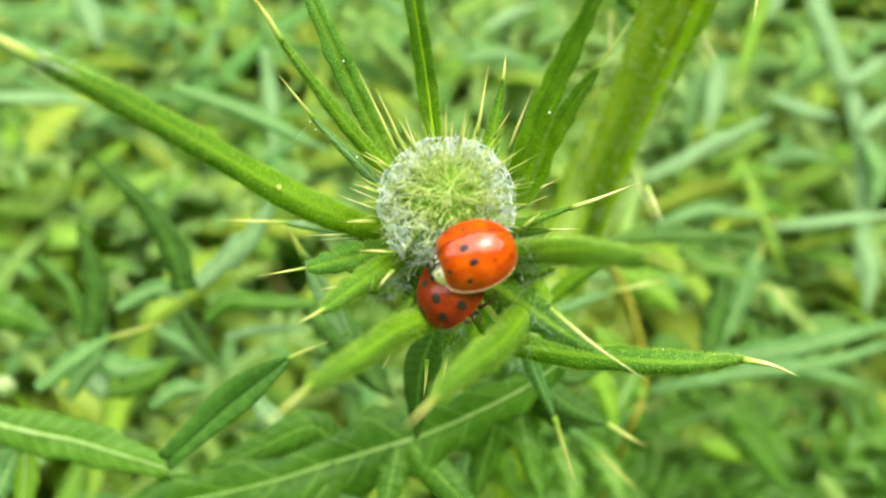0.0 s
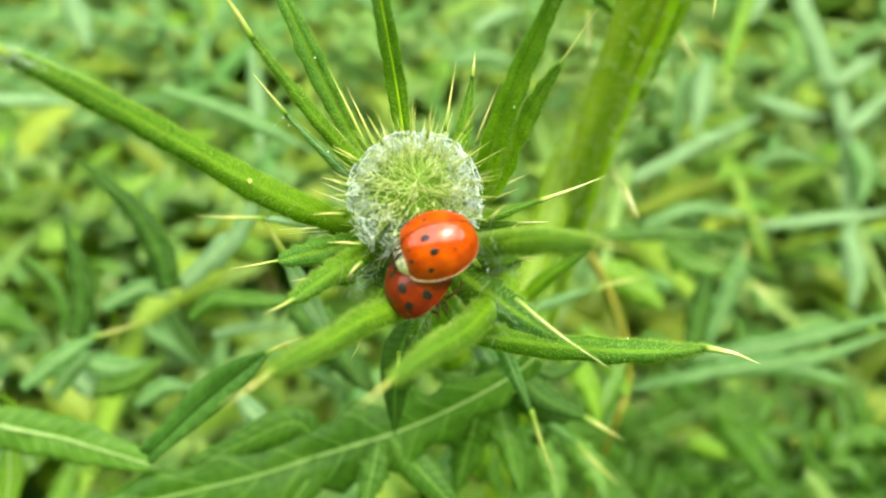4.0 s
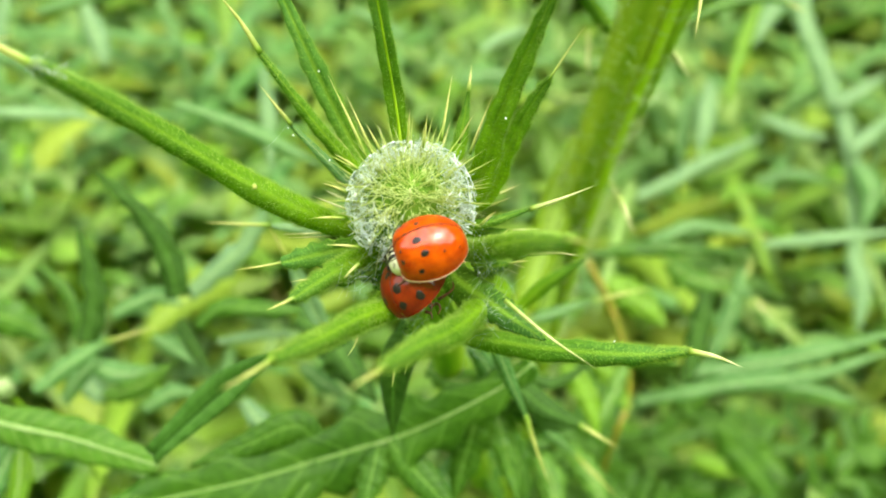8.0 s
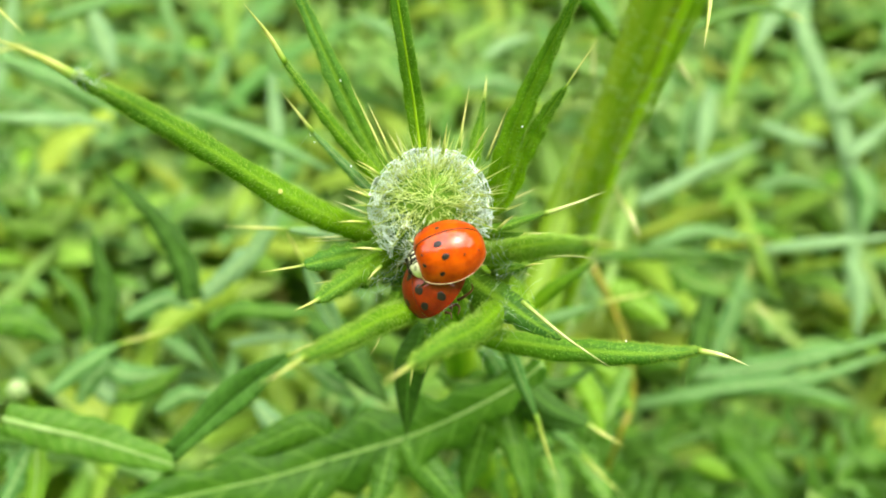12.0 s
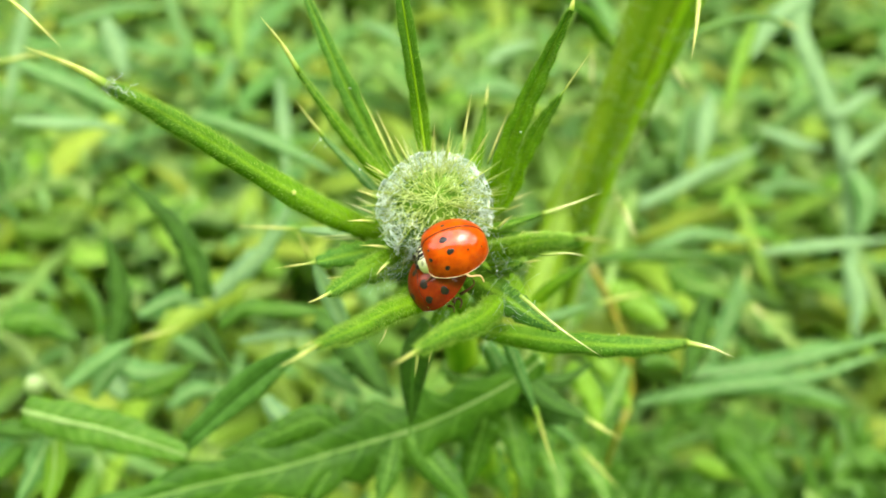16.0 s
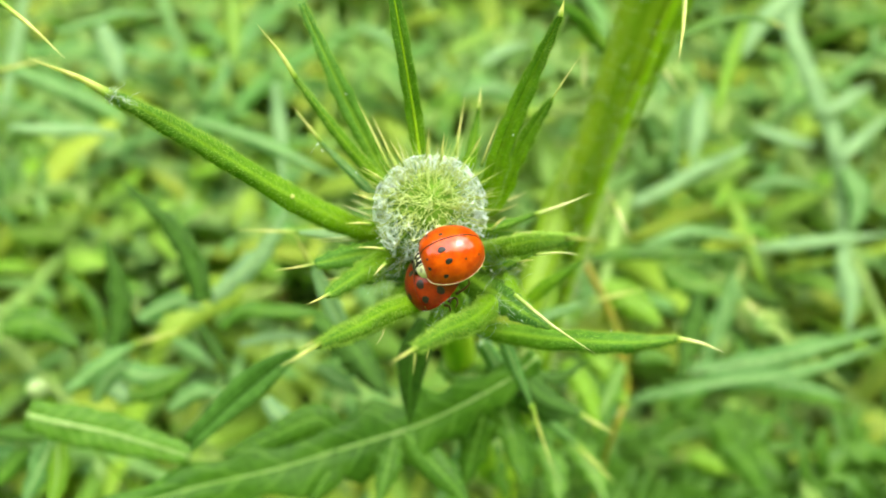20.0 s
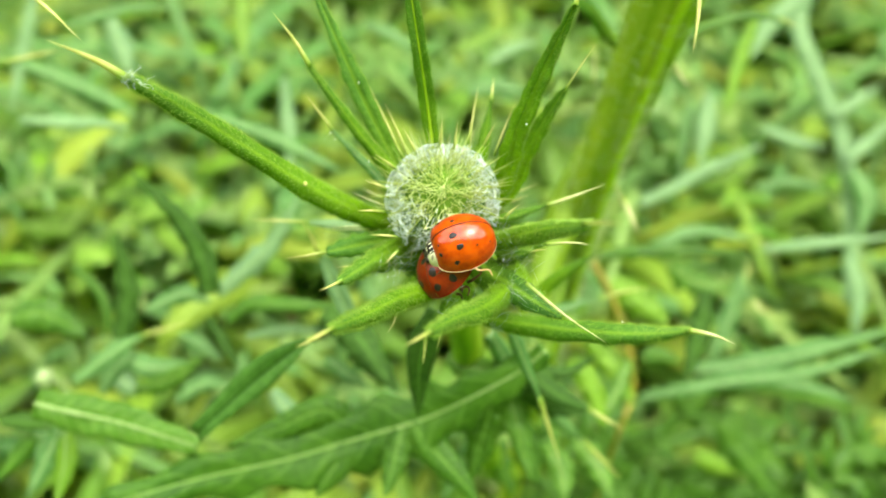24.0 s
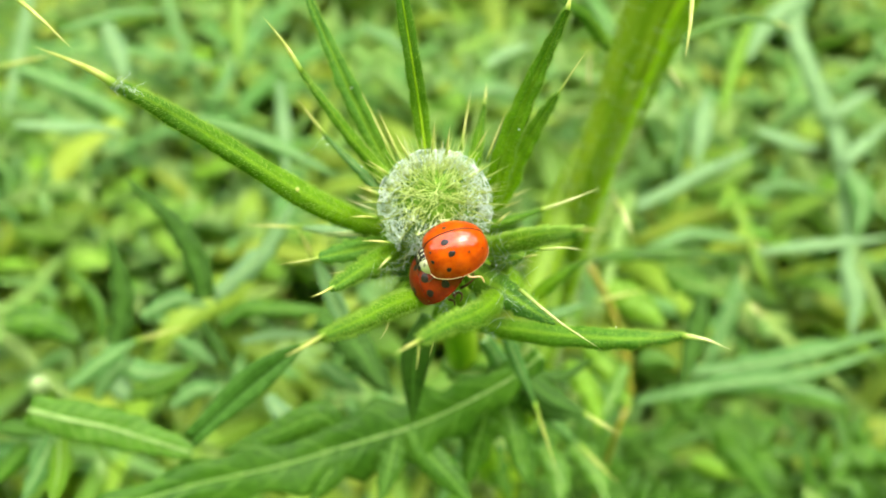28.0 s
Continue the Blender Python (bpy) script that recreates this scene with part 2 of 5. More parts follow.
M_SPINE = plain_material("spine_straw", (0.42, 0.46, 0.10), (0.58, 0.57, 0.22), 1500, 0.4, through_light=0.3, base=(0.14, 0.30, 0.01))
M_SPINE_PALE = plain_material("spine_pale", (0.44, 0.48, 0.18), (0.60, 0.61, 0.32), 1500, 0.4, through_light=0.3, base=(0.22, 0.36, 0.03))
M_STEM = plain_material("stem_green", (0.12, 0.27, 0.008), (0.30, 0.50, 0.022), 380, 0.5, rel=0.0003, through_light=0.3, streak=0.06)
M_STEM_MAIN = plain_material("stem_striped_green", (0.36, 0.50, 0.030), (0.50, 0.63, 0.060), 380, 0.6, 0.3, rel=0.0003, through_light=0.4, lines=(0.13, 0.26, 0.014))
M_STEM_WING = leaf_material("stem_wing_green", (0.17, 0.32, 0.014), (0.28, 0.46, 0.030), (0.30, 0.48, 0.05), fine=500)
M_FLARE = leaf_material("leaf_base_olive", (0.115, 0.215, 0.008), (0.190, 0.320, 0.014), (0.20, 0.34, 0.03), fine=500)
M_SHOOT = plain_material("shoot_olive_green", (0.075, 0.16, 0.006), (0.13, 0.24, 0.010), 380, 0.6, rel=0.0002)
M_WING = leaf_material("wing_lime", (0.27, 0.46, 0.012), (0.40, 0.60, 0.03), (0.40, 0.60, 0.05), fine=700)
M_STEM_RED = plain_material("stem_rusty", (0.120, 0.138, 0.007), (0.195, 0.168, 0.012), 300, 0.5)
M_HAIR = plain_material("hair_white", (0.50, 0.60, 0.57), (0.68, 0.77, 0.73), 900, 0.5, through_light=0.2)
M_HAIR_GREEN = plain_material("hair_green", (0.15, 0.32, 0.018), (0.27, 0.45, 0.05), 900, 0.5, through_light=0.4)
M_HAIR_PALE = plain_material("hair_pale_green", (0.36, 0.52, 0.16), (0.52, 0.66, 0.32), 900, 0.5, through_light=0.4)
M_BUD = plain_material("bud_green", (0.060, 0.135, 0.008), (0.115, 0.225, 0.018), 900, 0.75, 0.15, rel=0.0002)
M_NEEDLE = plain_material("bract_needle_lime", (0.40, 0.50, 0.12), (0.55, 0.63, 0.25), 900, 0.5, through_light=0.4, base=(0.27, 0.45, 0.03))
M_BRACT_SPINE = plain_material("bract_spine_olive", (0.28, 0.40, 0.045), (0.43, 0.52, 0.12), 900, 0.5, through_light=0.4, base=(0.16, 0.31, 0.014))
M_BRACT_PALE = plain_material("bract_tip_pale", (0.40, 0.51, 0.16), (0.56, 0.65, 0.29), 900, 0.5, through_light=0.3)
M_ELYTRA = plain_material("elytra_orange", (0.235, 0.016, 0.001), (0.41, 0.052, 0.0016), 700, 0.4, 0.05, coat=0.68, rel=0.00008)
M_ELYTRA_RED = plain_material("elytra_red", (0.095, 0.006, 0.002), (0.19, 0.018, 0.003), 500, 0.4, 0.05, coat=0.36, rel=0.00002)
M_SPOT = plain_material("spot_black", (0.006, 0.004, 0.004), (0.014, 0.008, 0.008), 900, 0.45, 0.15, coat=0.25)
M_CREAM = plain_material("pronotum_cream", (0.50, 0.48, 0.36), (0.64, 0.61, 0.48), 900, 0.3, 0.5, coat=0.6)
M_GREY = plain_material("pronotum_grey", (0.22, 0.21, 0.16), (0.34, 0.32, 0.24), 1500, 0.4)
M_LEG = plain_material("leg_brown", (0.03, 0.012, 0.005), (0.10, 0.035, 0.010), 1500, 0.5, 0.2)
M_SOIL = plain_material("ground_litter", (0.095, 0.18, 0.022), (0.16, 0.28, 0.04), 60, 0.9, rel=0.004)


# ---- mesh helpers ----
def part(name, bm, mat, parent=None, label="", smooth=True):
    me = bpy.data.meshes.new(name)
    bm.to_mesh(me)
    bm.free()
    me.materials.append(mat)
    if smooth:
        me.polygons.foreach_set("use_smooth", [True] * len(me.polygons))
    ob = new(name, me)
    if parent is not None:
        ob.parent = parent
        ob.matrix_parent_inverse = parent.matrix_basis.inverted()
    if label:
        ob["label"] = label
    return ob


def spline(pts, n):
    """n + 1 places on a smooth line through pts."""
    p = [Vector(q) for q in pts]
    p = [2 * p[0] - p[1]] + p + [2 * p[-1] - p[-2]]
    out = []
    for i in range(n + 1):
        s = i / n * (len(p) - 3)
        k = min(int(s), len(p) - 4)
        t = s - k
        a, b, c, d = p[k:k + 4]
        out.append(0.5 * (2 * b + (c - a) * t + (2 * a - 5 * b + 4 * c - d) * t * t + (3 * b - a - 3 * c + d) * t ** 3))
    return out


def tube(bm, line, radii, sides=8, cap=True):
    rings = []
    up = Vector((0.31, 0.2, 0.93))
    for i, p in enumerate(line):
        d = (line[min(i + 1, len(line) - 1)] - line[max(i - 1, 0)]).normalized()
        a = d.cross(up)
        if a.length < 0.05:
            a = d.cross(Vector((1, 0, 0)))
        a.normalize()
        b = d.cross(a)
        rings.append([bm.verts.new(p + radii[i] * (math.cos(6.28318 * k / sides) * a + math.sin(6.28318 * k / sides) * b)) for k in range(sides)])
    for r, q in zip(rings, rings[1:]):
        for k in range(sides):
            bm.faces.new((r[k], r[(k + 1) % sides], q[(k + 1) % sides], q[k]))
    if cap:
        bm.faces.new(rings[0][::-1])
        bm.faces.new(rings[-1])
    return bm


def spike(pts, radius, sides=7, n=12):
    """A tapering thorn along pts."""
    line = spline(pts, n)
    bm = tube(bmesh.new(), line, [radius * (1 - 0.97 * (i / n) ** 1.15) for i in range(n + 1)], sides)
    bm.verts.index_update()
    uvl = bm.loops.layers.uv.verify()
    for f in bm.faces:
        for l in f.loops:
            l[uvl].uv = (0.5, (l.vert.index // sides) / n)
    return bm


def blade(bm, pts, width, face, curl=0.6, lobes=0.0, teeth=6, thick=0.35, n=26, m=8, base=0.6, peak=0.4, tip=0.04, groove=0.05, ripple=0.03, seed=0, power=1.0, rag=0.0, fold=0.0):
    """A leaf blade along pts (metres): width across, upper side towards face, edges rolled down by curl radians, lobed margins."""
    rnd = random.Random(seed)
    line = spline(pts, n)
    uvl = bm.loops.layers.uv.verify()
    tops, lows = [], []
    ph = rnd.random() * 6
    for i, p in enumerate(line):
        s = i / n
        d = (line[min(i + 1, n)] - line[max(i - 1, 0)]).normalized()
        side = d.cross(face)
        side.normalize()
        nor = side.cross(d)
        if s < peak:
            q = s / peak
            w = base + (1 - base) * (q * q * (3 - 2 * q))
        else:
            q = (s - peak) / (1 - peak)
            w = tip + (1 - tip) * (1 - q ** (1.6 * power)) ** 0.9
        if rag:
            w *= 1 + 0.05 * math.sin(s * 19 + ph) + 0.04 * math.sin(s * 43 + 2 * ph)
        row, low = [], []
        ragged = [1 + rag * rnd.uniform(-1, 1) for _ in range(2)]
        for j in range(m + 1):
            u = 2 * j / m - 1
            h = width * 0.5 * w
            if abs(u) > 0.8:
                h *= ragged[0 if u < 0 else 1]
            if lobes:
                saw = (s * teeth + (0.5 if u > 0 else 0.0)) % 1.0
                cut = max(0.0, 1 - abs(saw - 0.4) / 0.4)
                h *= 1 - lobes * (1 - cut) * min(1.0, abs(u) * 1.2)
            x = h * u * (1 - 0.13 * curl * u * u)
            z = -0.55 * curl * h * abs(u) ** 2.6 + fold * h * abs(u)
            z += 0.07 * h * math.sin(s * 31 + 3 * u + ph) * math.sin(s * 17 - 2 * u) if rag else 0.0
            z -= groove * h * math.exp(-(u / 0.16) ** 2)
            z += ripple * h * math.sin(s * 23 + ph + 2 * u) * abs(u)
            pt = p + side * x + nor * z
            row.append(bm.verts.new(pt))
            low.append(bm.verts.new(pt - nor * (thick * MM * (1 - 0.6 * abs(u)))))
        tops.append(row)
        lows.append(low)
    def quad(vs, us):
        f = bm.faces.new(vs)
        for l, q in zip(f.loops, us):
            l[uvl].uv = q
    for i in range(n):
        for j in range(m):
            us = [(j / m, i / n), ((j + 1) / m, i / n), ((j + 1) / m, (i + 1) / n), (j / m, (i + 1) / n)]
            quad((tops[i][j], tops[i][j + 1], tops[i + 1][j + 1], tops[i + 1][j]), us)
            quad((lows[i][j], lows[i + 1][j], lows[i + 1][j + 1], lows[i][j + 1]), [us[0], us[3], us[2], us[1]])
        quad((tops[i][0], tops[i + 1][0], lows[i + 1][0], lows[i][0]), [(0, i / n)] * 4)
        quad((tops[i][m], lows[i][m], lows[i + 1][m], tops[i + 1][m]), [(1, i / n)] * 4)
    quad([*tops[0][::-1], *lows[0]], [(0.5, 0)] * (2 * m + 2))
    quad([*tops[n], *lows[n][::-1]], [(0.5, 1)] * (2 * m + 2))
    return bm, line, tops


def hairs(tops, count, length, radius, seed, out=0.7):
    """Short bristles standing on a blade, denser on its edges."""
    rnd = random.Random(seed)
    bm = bmesh.new()
    n, m = len(tops) - 2, len(tops[0]) - 1
    for _ in range(count):
        i = rnd.randrange(1, n)
        j = rnd.choice((0, m)) if rnd.random() < 0.45 else rnd.randrange(0, m)
        g = rnd.random()
        p = tops[i][j].lerp(tops[i + 1][j], g)
        if 0 < j < m or rnd.random() < 0.2:
            k = j + 1 if j < m else m - 1
            p = p.lerp(tops[i][k].lerp(tops[i + 1][k], g), rnd.random())
        d = (tops[i + 1][j] - tops[i - 1][j]).normalized()
        mid = tops[i][m // 2]
        side = (p - mid)
        nor = (tops[i][min(j + 1, m)] - tops[i][max(j - 1, 0)]).cross(d).normalized()
        w = (out * (side.normalized() if side.length > 1e-6 else nor) + nor * rnd.uniform(0.3, 0.9) + d * rnd.uniform(0.1, 0.9)).normalized()
        L = length * rnd.uniform(0.5, 1.3) * MM
        a = w.orthogonal().normalized() * radius * MM
        b = w.cross(a)
        q = [bm.verts.new(p + a), bm.verts.new(p - 0.5 * a + 0.87 * b), bm.verts.new(p - 0.5 * a - 0.87 * b), bm.verts.new(p + w * L)]
        for t in ((0, 1, 3), (1, 2, 3), (2, 0, 3)):
            bm.faces.new([q[k] for k in t])
    return bm


# ---- ground ----
def ground():
    bm = bmesh.new()
    bmesh.ops.create_grid(bm, x_segments=90, y_segments=90, size=1)
    for v in bm.verts:
        x, y = v.co.x, v.co.y
        v.co.x = 60 * x * abs(x) ** 2
        v.co.y = 60 * y * abs(y) ** 2
        v.co.z = 0.015 * noise.noise(Vector((v.co.x * 6, v.co.y * 6, 0))) + GROUND - 0.01
    tagged(part("ground", bm, M_SOIL), "mossy green ground under the weeds", "ground", kind="structure")


ground()


def sky_screen():
    """Tall dark greenery all around, far from the camera; unseen, added to block sky and shape highlights."""
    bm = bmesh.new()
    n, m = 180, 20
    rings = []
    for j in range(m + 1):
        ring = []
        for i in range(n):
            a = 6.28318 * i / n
            # taller ahead and behind, so the sky's reflection narrows to a band
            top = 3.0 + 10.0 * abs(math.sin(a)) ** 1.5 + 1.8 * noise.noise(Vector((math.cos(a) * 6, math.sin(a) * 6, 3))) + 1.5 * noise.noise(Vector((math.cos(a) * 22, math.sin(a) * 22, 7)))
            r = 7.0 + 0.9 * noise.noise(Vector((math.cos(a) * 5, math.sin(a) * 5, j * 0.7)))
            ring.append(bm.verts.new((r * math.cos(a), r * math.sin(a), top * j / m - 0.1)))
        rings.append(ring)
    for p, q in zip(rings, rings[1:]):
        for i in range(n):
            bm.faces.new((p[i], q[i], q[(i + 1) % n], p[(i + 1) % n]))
    tagged(part("backdrop", bm, M_UNDER[0]), "unseen ring of tall trees added to block the sky", "backdrop", kind="structure")


sky_screen()
AXIS = Vector((0.02, -0.42, 0.905)).normalized()
TO_EYE = Vector((0.0, -0.7071, 0.7071))
BUD = V((0.3, 44.9, 360.1))
MALE_AT = V((2.5, 38.0, 360.9))
FEMALE_AT = V((1.05, 37.73, 357.23))

# ---- the thistle with the bud ----
STEM = V((27.5, 95.5, 314.5))
SLANT = 0.085
thistle = tagged(new("thistle"), "green spiny thistle with a cobwebbed round bud and long narrow leaves", "thistle")
thistle.location = (STEM.x - SLANT * STEM.z, STEM.y, GROUND)
bpy.context.view_layer.update()


def leaf(owner, pts, width, mat, spine_pts=None, spine_r=0.35, face=None, hair=0, name="leaf", spine_mat=None, seed=1, hair_len=0.45, label="", root=False, rib=0.0, **kw):
    face = face or (AXIS + TO_EYE).normalized()
    if root:
        pts = [Vector(pts[0]).lerp((BUD - AXIS * 0.0055) / MM, 0.75)] + pts
    bm, line, tops = blade(bmesh.new(), [V(p) for p in pts], width * MM, face, seed=seed, **kw)
    co = [[v.co.copy() for v in r] for r in tops]
    ob = part(name, bm, mat, owner, label)
    if spine_pts:
        part("spine", spike([V(p) for p in spine_pts], spine_r * MM), spine_mat or M_SPINE, ob, "straw-yellow spine")
    if rib:
        rl = [r[len(r) // 2] + face * rib * MM * 0.5 for r in co]
        part("midrib", tube(bmesh.new(), rl, [rib * MM * (1 - 0.75 * i / len(rl)) for i in range(len(rl))], 6), M_WING if root else M_RIB, ob, "pale midrib")
    if hair:
        tagged(part("bristles", hairs(co, int(hair * 4.5), hair_len * 0.8, 0.024, seed), M_HAIR_GREEN, ob), kind="stuff")
    return ob


B = M_BRACT_LEAF
T = thistle
# the leaves that stand round the bud
leaf(T, [(-4.6, 46.4, 355.9), (-8.9, 44.5, 359.6), (-13.3, 44.1, 362.9), (-18.9, 43.4, 368.5), (-22.9, 41.9, 373.3), (-25.7, 40.4, 376.7)], 2.87, B, [(-25.5, 40.4, 376.4), (-27.3, 39.9, 378.3), (-29.9, 38.6, 380.7)], 0.42, root=True, hair=800, curl=1.0, base=1.0, peak=0.25, tip=0.38, seed=2, power=1.35, rag=0.05, n=60, groove=0.0)
leaf(T, [(-4.1, 49.6, 359.1), (-7.5, 50.8, 363.1), (-10.5, 52.0, 367.1), (-13.3, 53.1, 371.1)], 1.65, B, [(-13.1, 53.1, 370.8), (-14.5, 53.9, 373.3), (-16.3, 54.4, 375.9)], 0.3, root=True, hair=250, curl=1.0, base=0.9, tip=0.25, seed=3, rag=0.05, n=60, groove=0.0)
leaf(T, [(-4.9, 53.4, 358.7), (-7.4, 55.9, 362.6), (-10.3, 58.8, 368.3), (-13.4, 62.3, 374.6)], 2.61, M_BRACT_DEEP, None, root=True, hair=350, curl=0.6, base=0.6, peak=0.55, tip=0.3, seed=4, rag=0.05, n=60, groove=0.25, fold=0.25, lobes=0.12, teeth=9)
leaf(T, [(-5.6, 52.2, 356.0), (-8.7, 53.6, 358.9), (-12.3, 55.4, 362.1)], 1.39, M_LEAF_COOL, [(-12.0, 55.2, 361.9), (-13.2, 55.6, 363.7), (-14.8, 56.4, 365.8)], 0.24, root=True, hair=120, curl=0.9, base=0.8, tip=0.25, seed=5)
leaf(T, [(-0.6, 49.3, 361.6), (-1.2, 51.4, 366.5), (-2.0, 52.2, 373.0), (-3.2, 53.7, 381.6)], 1.83, B, None, root=True, hair=260, curl=0.5, base=0.7, peak=0.6, tip=0.6, fold=0.3, rib=0.2, seed=6, groove=0.12, rag=0.05, n=60)
leaf(T, [(4.2, 53.9, 359.1), (5.0, 56.1, 361.4), (5.6, 58.0, 364.6)], 1.74, B, [(5.5, 57.7, 364.3), (5.7, 58.6, 365.3), (5.8, 59.5, 366.2)], 0.2, root=True, hair=80, curl=0.8, seed=7, rag=0.05, n=60, groove=0.0)
leaf(T, [(6.0, 47.4, 359.8), (7.8, 48.4, 366.4), (10.2, 49.6, 373.2), (12.3, 50.2, 378.8)], 3.0, M_BRACT_FRESH, [(12.2, 50.2, 378.5), (12.5, 50.6, 379.9)], 0.3, root=True, hair=500, curl=0.7, base=0.8, peak=0.35, tip=0.2, fold=0.3, face=Vector((0.35, -0.45, 0.82)), lobes=0.12, teeth=10, seed=8, groove=0.3, rag=0.05, n=60)
leaf(T, [(7.1, 48.0, 358.9), (9.2, 48.9, 364.1), (10.8, 49.6, 367.6), (12.3, 50.1, 370.2)], 2.4, M_BRACT_FRESH, [(12.1, 50.0, 369.9), (13.6, 50.8, 372.3), (14.9, 51.4, 374.3)], 0.12, root=True, hair=300, curl=0.8, base=0.8, tip=0.2, fold=0.3, face=Vector((0.35, -0.45, 0.82)), lobes=0.15, teeth=8, seed=9, rag=0.05, n=60, groove=0.3)
leaf(T, [(6.9, 46.9, 356.4), (9.3, 47.4, 356.9), (12.1, 47.9, 357.7)], 1.13, M_BRACT_DEEP, [(11.4, 47.7, 357.5), (14.3, 48.3, 358.3), (17.7, 49.1, 359.4)], 0.27, root=True, hair=80, curl=0.9, seed=10, spine_mat=M_SPINE_PALE, rag=0.05, n=60, groove=0.0)
leaf(T, [(5.4, 42.2, 357.4), (7.8, 38.1, 361.8), (9.6, 32.5, 367.4), (10.8, 26.6, 372.8)], 2.2, B, [(10.6, 27.0, 372.5), (11.1, 24.3, 374.8), (11.6, 21.2, 377.4)], 0.18, root=True, hair=700, curl=0.8, base=0.95, peak=0.3, tip=0.5, power=1.6, face=(AXIS * 0.3 + TO_EYE).normalized(), thick=0.4, seed=11, rag=0.05, n=60, groove=0.0)
leaf(T, [(6.7, 42.2, 354.5), (8.9, 41.6, 356.7), (11.2, 41.0, 358.2)], 0.78, B, [(10.7, 40.9, 358.0), (13.1, 40.6, 358.5), (15.1, 40.0, 358.7)], 0.17, hair=60, curl=0.8, seed=12, spine_mat=M_SPINE_PALE, rag=0.05, n=60, groove=0.0)
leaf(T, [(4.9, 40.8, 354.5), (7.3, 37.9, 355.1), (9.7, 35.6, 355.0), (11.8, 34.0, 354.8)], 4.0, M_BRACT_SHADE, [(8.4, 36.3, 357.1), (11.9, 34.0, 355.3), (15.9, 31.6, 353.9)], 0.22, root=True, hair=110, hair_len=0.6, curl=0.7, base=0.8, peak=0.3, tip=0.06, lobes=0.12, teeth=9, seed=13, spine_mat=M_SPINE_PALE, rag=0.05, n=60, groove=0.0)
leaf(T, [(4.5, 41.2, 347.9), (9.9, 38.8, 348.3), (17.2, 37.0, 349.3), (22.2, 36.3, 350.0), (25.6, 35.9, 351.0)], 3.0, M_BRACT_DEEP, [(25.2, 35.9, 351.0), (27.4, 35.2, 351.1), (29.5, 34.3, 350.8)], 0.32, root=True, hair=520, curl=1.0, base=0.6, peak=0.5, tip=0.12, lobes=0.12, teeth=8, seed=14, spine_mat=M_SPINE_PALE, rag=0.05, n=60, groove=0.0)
leaf(T, [(-0.2, 37.9, 355.9), (-3.6, 33.1, 358.2), (-6.1, 28.7, 360.8), (-8.2, 24.8, 363.3)], 2.4, B, [(-8.0, 25.2, 363.1), (-8.8, 22.3, 365.2), (-9.5, 19.6, 367.3)], 0.21, root=True, hair=700, curl=1.1, base=1.0, peak=0.3, tip=0.22, hair_len=0.6, seed=15, power=1.3, rag=0.05, n=60, groove=0.0)
leaf(T, [(8.2, 42.0, 352.9), (6.0, 35.9, 356.0), (4.0, 31.2, 359.1), (1.8, 26.9, 362.6), (-0.5, 22.7, 365.4)], 2.6, B, [(-0.3, 23.1, 365.1), (-1.1, 20.9, 366.9), (-1.9, 18.8, 368.6)], 0.21, root=True, hair=700, hair_len=0.6, curl=1.0, base=1.0, peak=0.35, tip=0.18, seed=16, power=1.2, rag=0.05, n=60, groove=0.0)
leaf(T, [(-3.7, 41.9, 357.1), (-6.3, 38.9, 357.6), (-9.3, 35.2, 358.1)], 2.5, B, [(-9.0, 35.4, 358.2), (-10.0, 34.6, 358.2), (-10.9, 33.6, 358.6)], 0.19, root=True, hair=400, curl=0.8, base=0.7, peak=0.45, tip=0.3, power=1.8, lobes=0.14, teeth=9, face=TO_EYE, seed=17, rag=0.05, n=60, groove=0.12)
leaf(T, [(-4.5, 44.6, 355.5), (-7.9, 43.0, 356.0), (-11.5, 41.6, 356.1)], 2.9, M_BRACT_DEEP, [(-11.4, 42.7, 355.1), (-13.8, 42.1, 355.1), (-16.0, 41.5, 355.2)], 0.17, root=True, hair=120, curl=0.6, lobes=0.22, teeth=8, tip=0.3, power=2.4, peak=0.5, face=TO_EYE, seed=18, rag=0.05, n=60, groove=0.15)
leaf(T, [(-6.5, 56.3, 346.0), (-10.8, 56.9, 346.6), (-18.0, 57.2, 346.9)], 2.3, M_LEAF_PALE, [(-16.9, 57.2, 346.9), (-20.9, 57.3, 347.0), (-24.8, 57.4, 347.1)], 0.28, curl=0.8, seed=19)
leaf(T, [(8.5, 48.8, 338.5), (10.7, 47.9, 331.9), (13.7, 46.0, 324.3)], 2.2, M_LEAF_COOL, [(13.4, 46.3, 325.2), (14.8, 44.2, 321.2), (16.8, 41.9, 316.0)], 0.36, curl=0.8, seed=20)
leaf(T, [(6.9, 53.8, 329.4), (12.8, 56.1, 314.7), (24.6, 56.5, 298.1)], 4.0, M_LEAF_COOL, [(23.9, 57.0, 298.6), (27.7, 55.0, 295.2), (31.4, 53.1, 291.9)], 0.42, curl=0.8, seed=21)
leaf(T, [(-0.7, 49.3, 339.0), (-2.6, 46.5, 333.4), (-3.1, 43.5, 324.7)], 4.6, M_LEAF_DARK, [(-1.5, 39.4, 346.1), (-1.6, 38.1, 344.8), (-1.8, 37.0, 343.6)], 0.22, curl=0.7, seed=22)

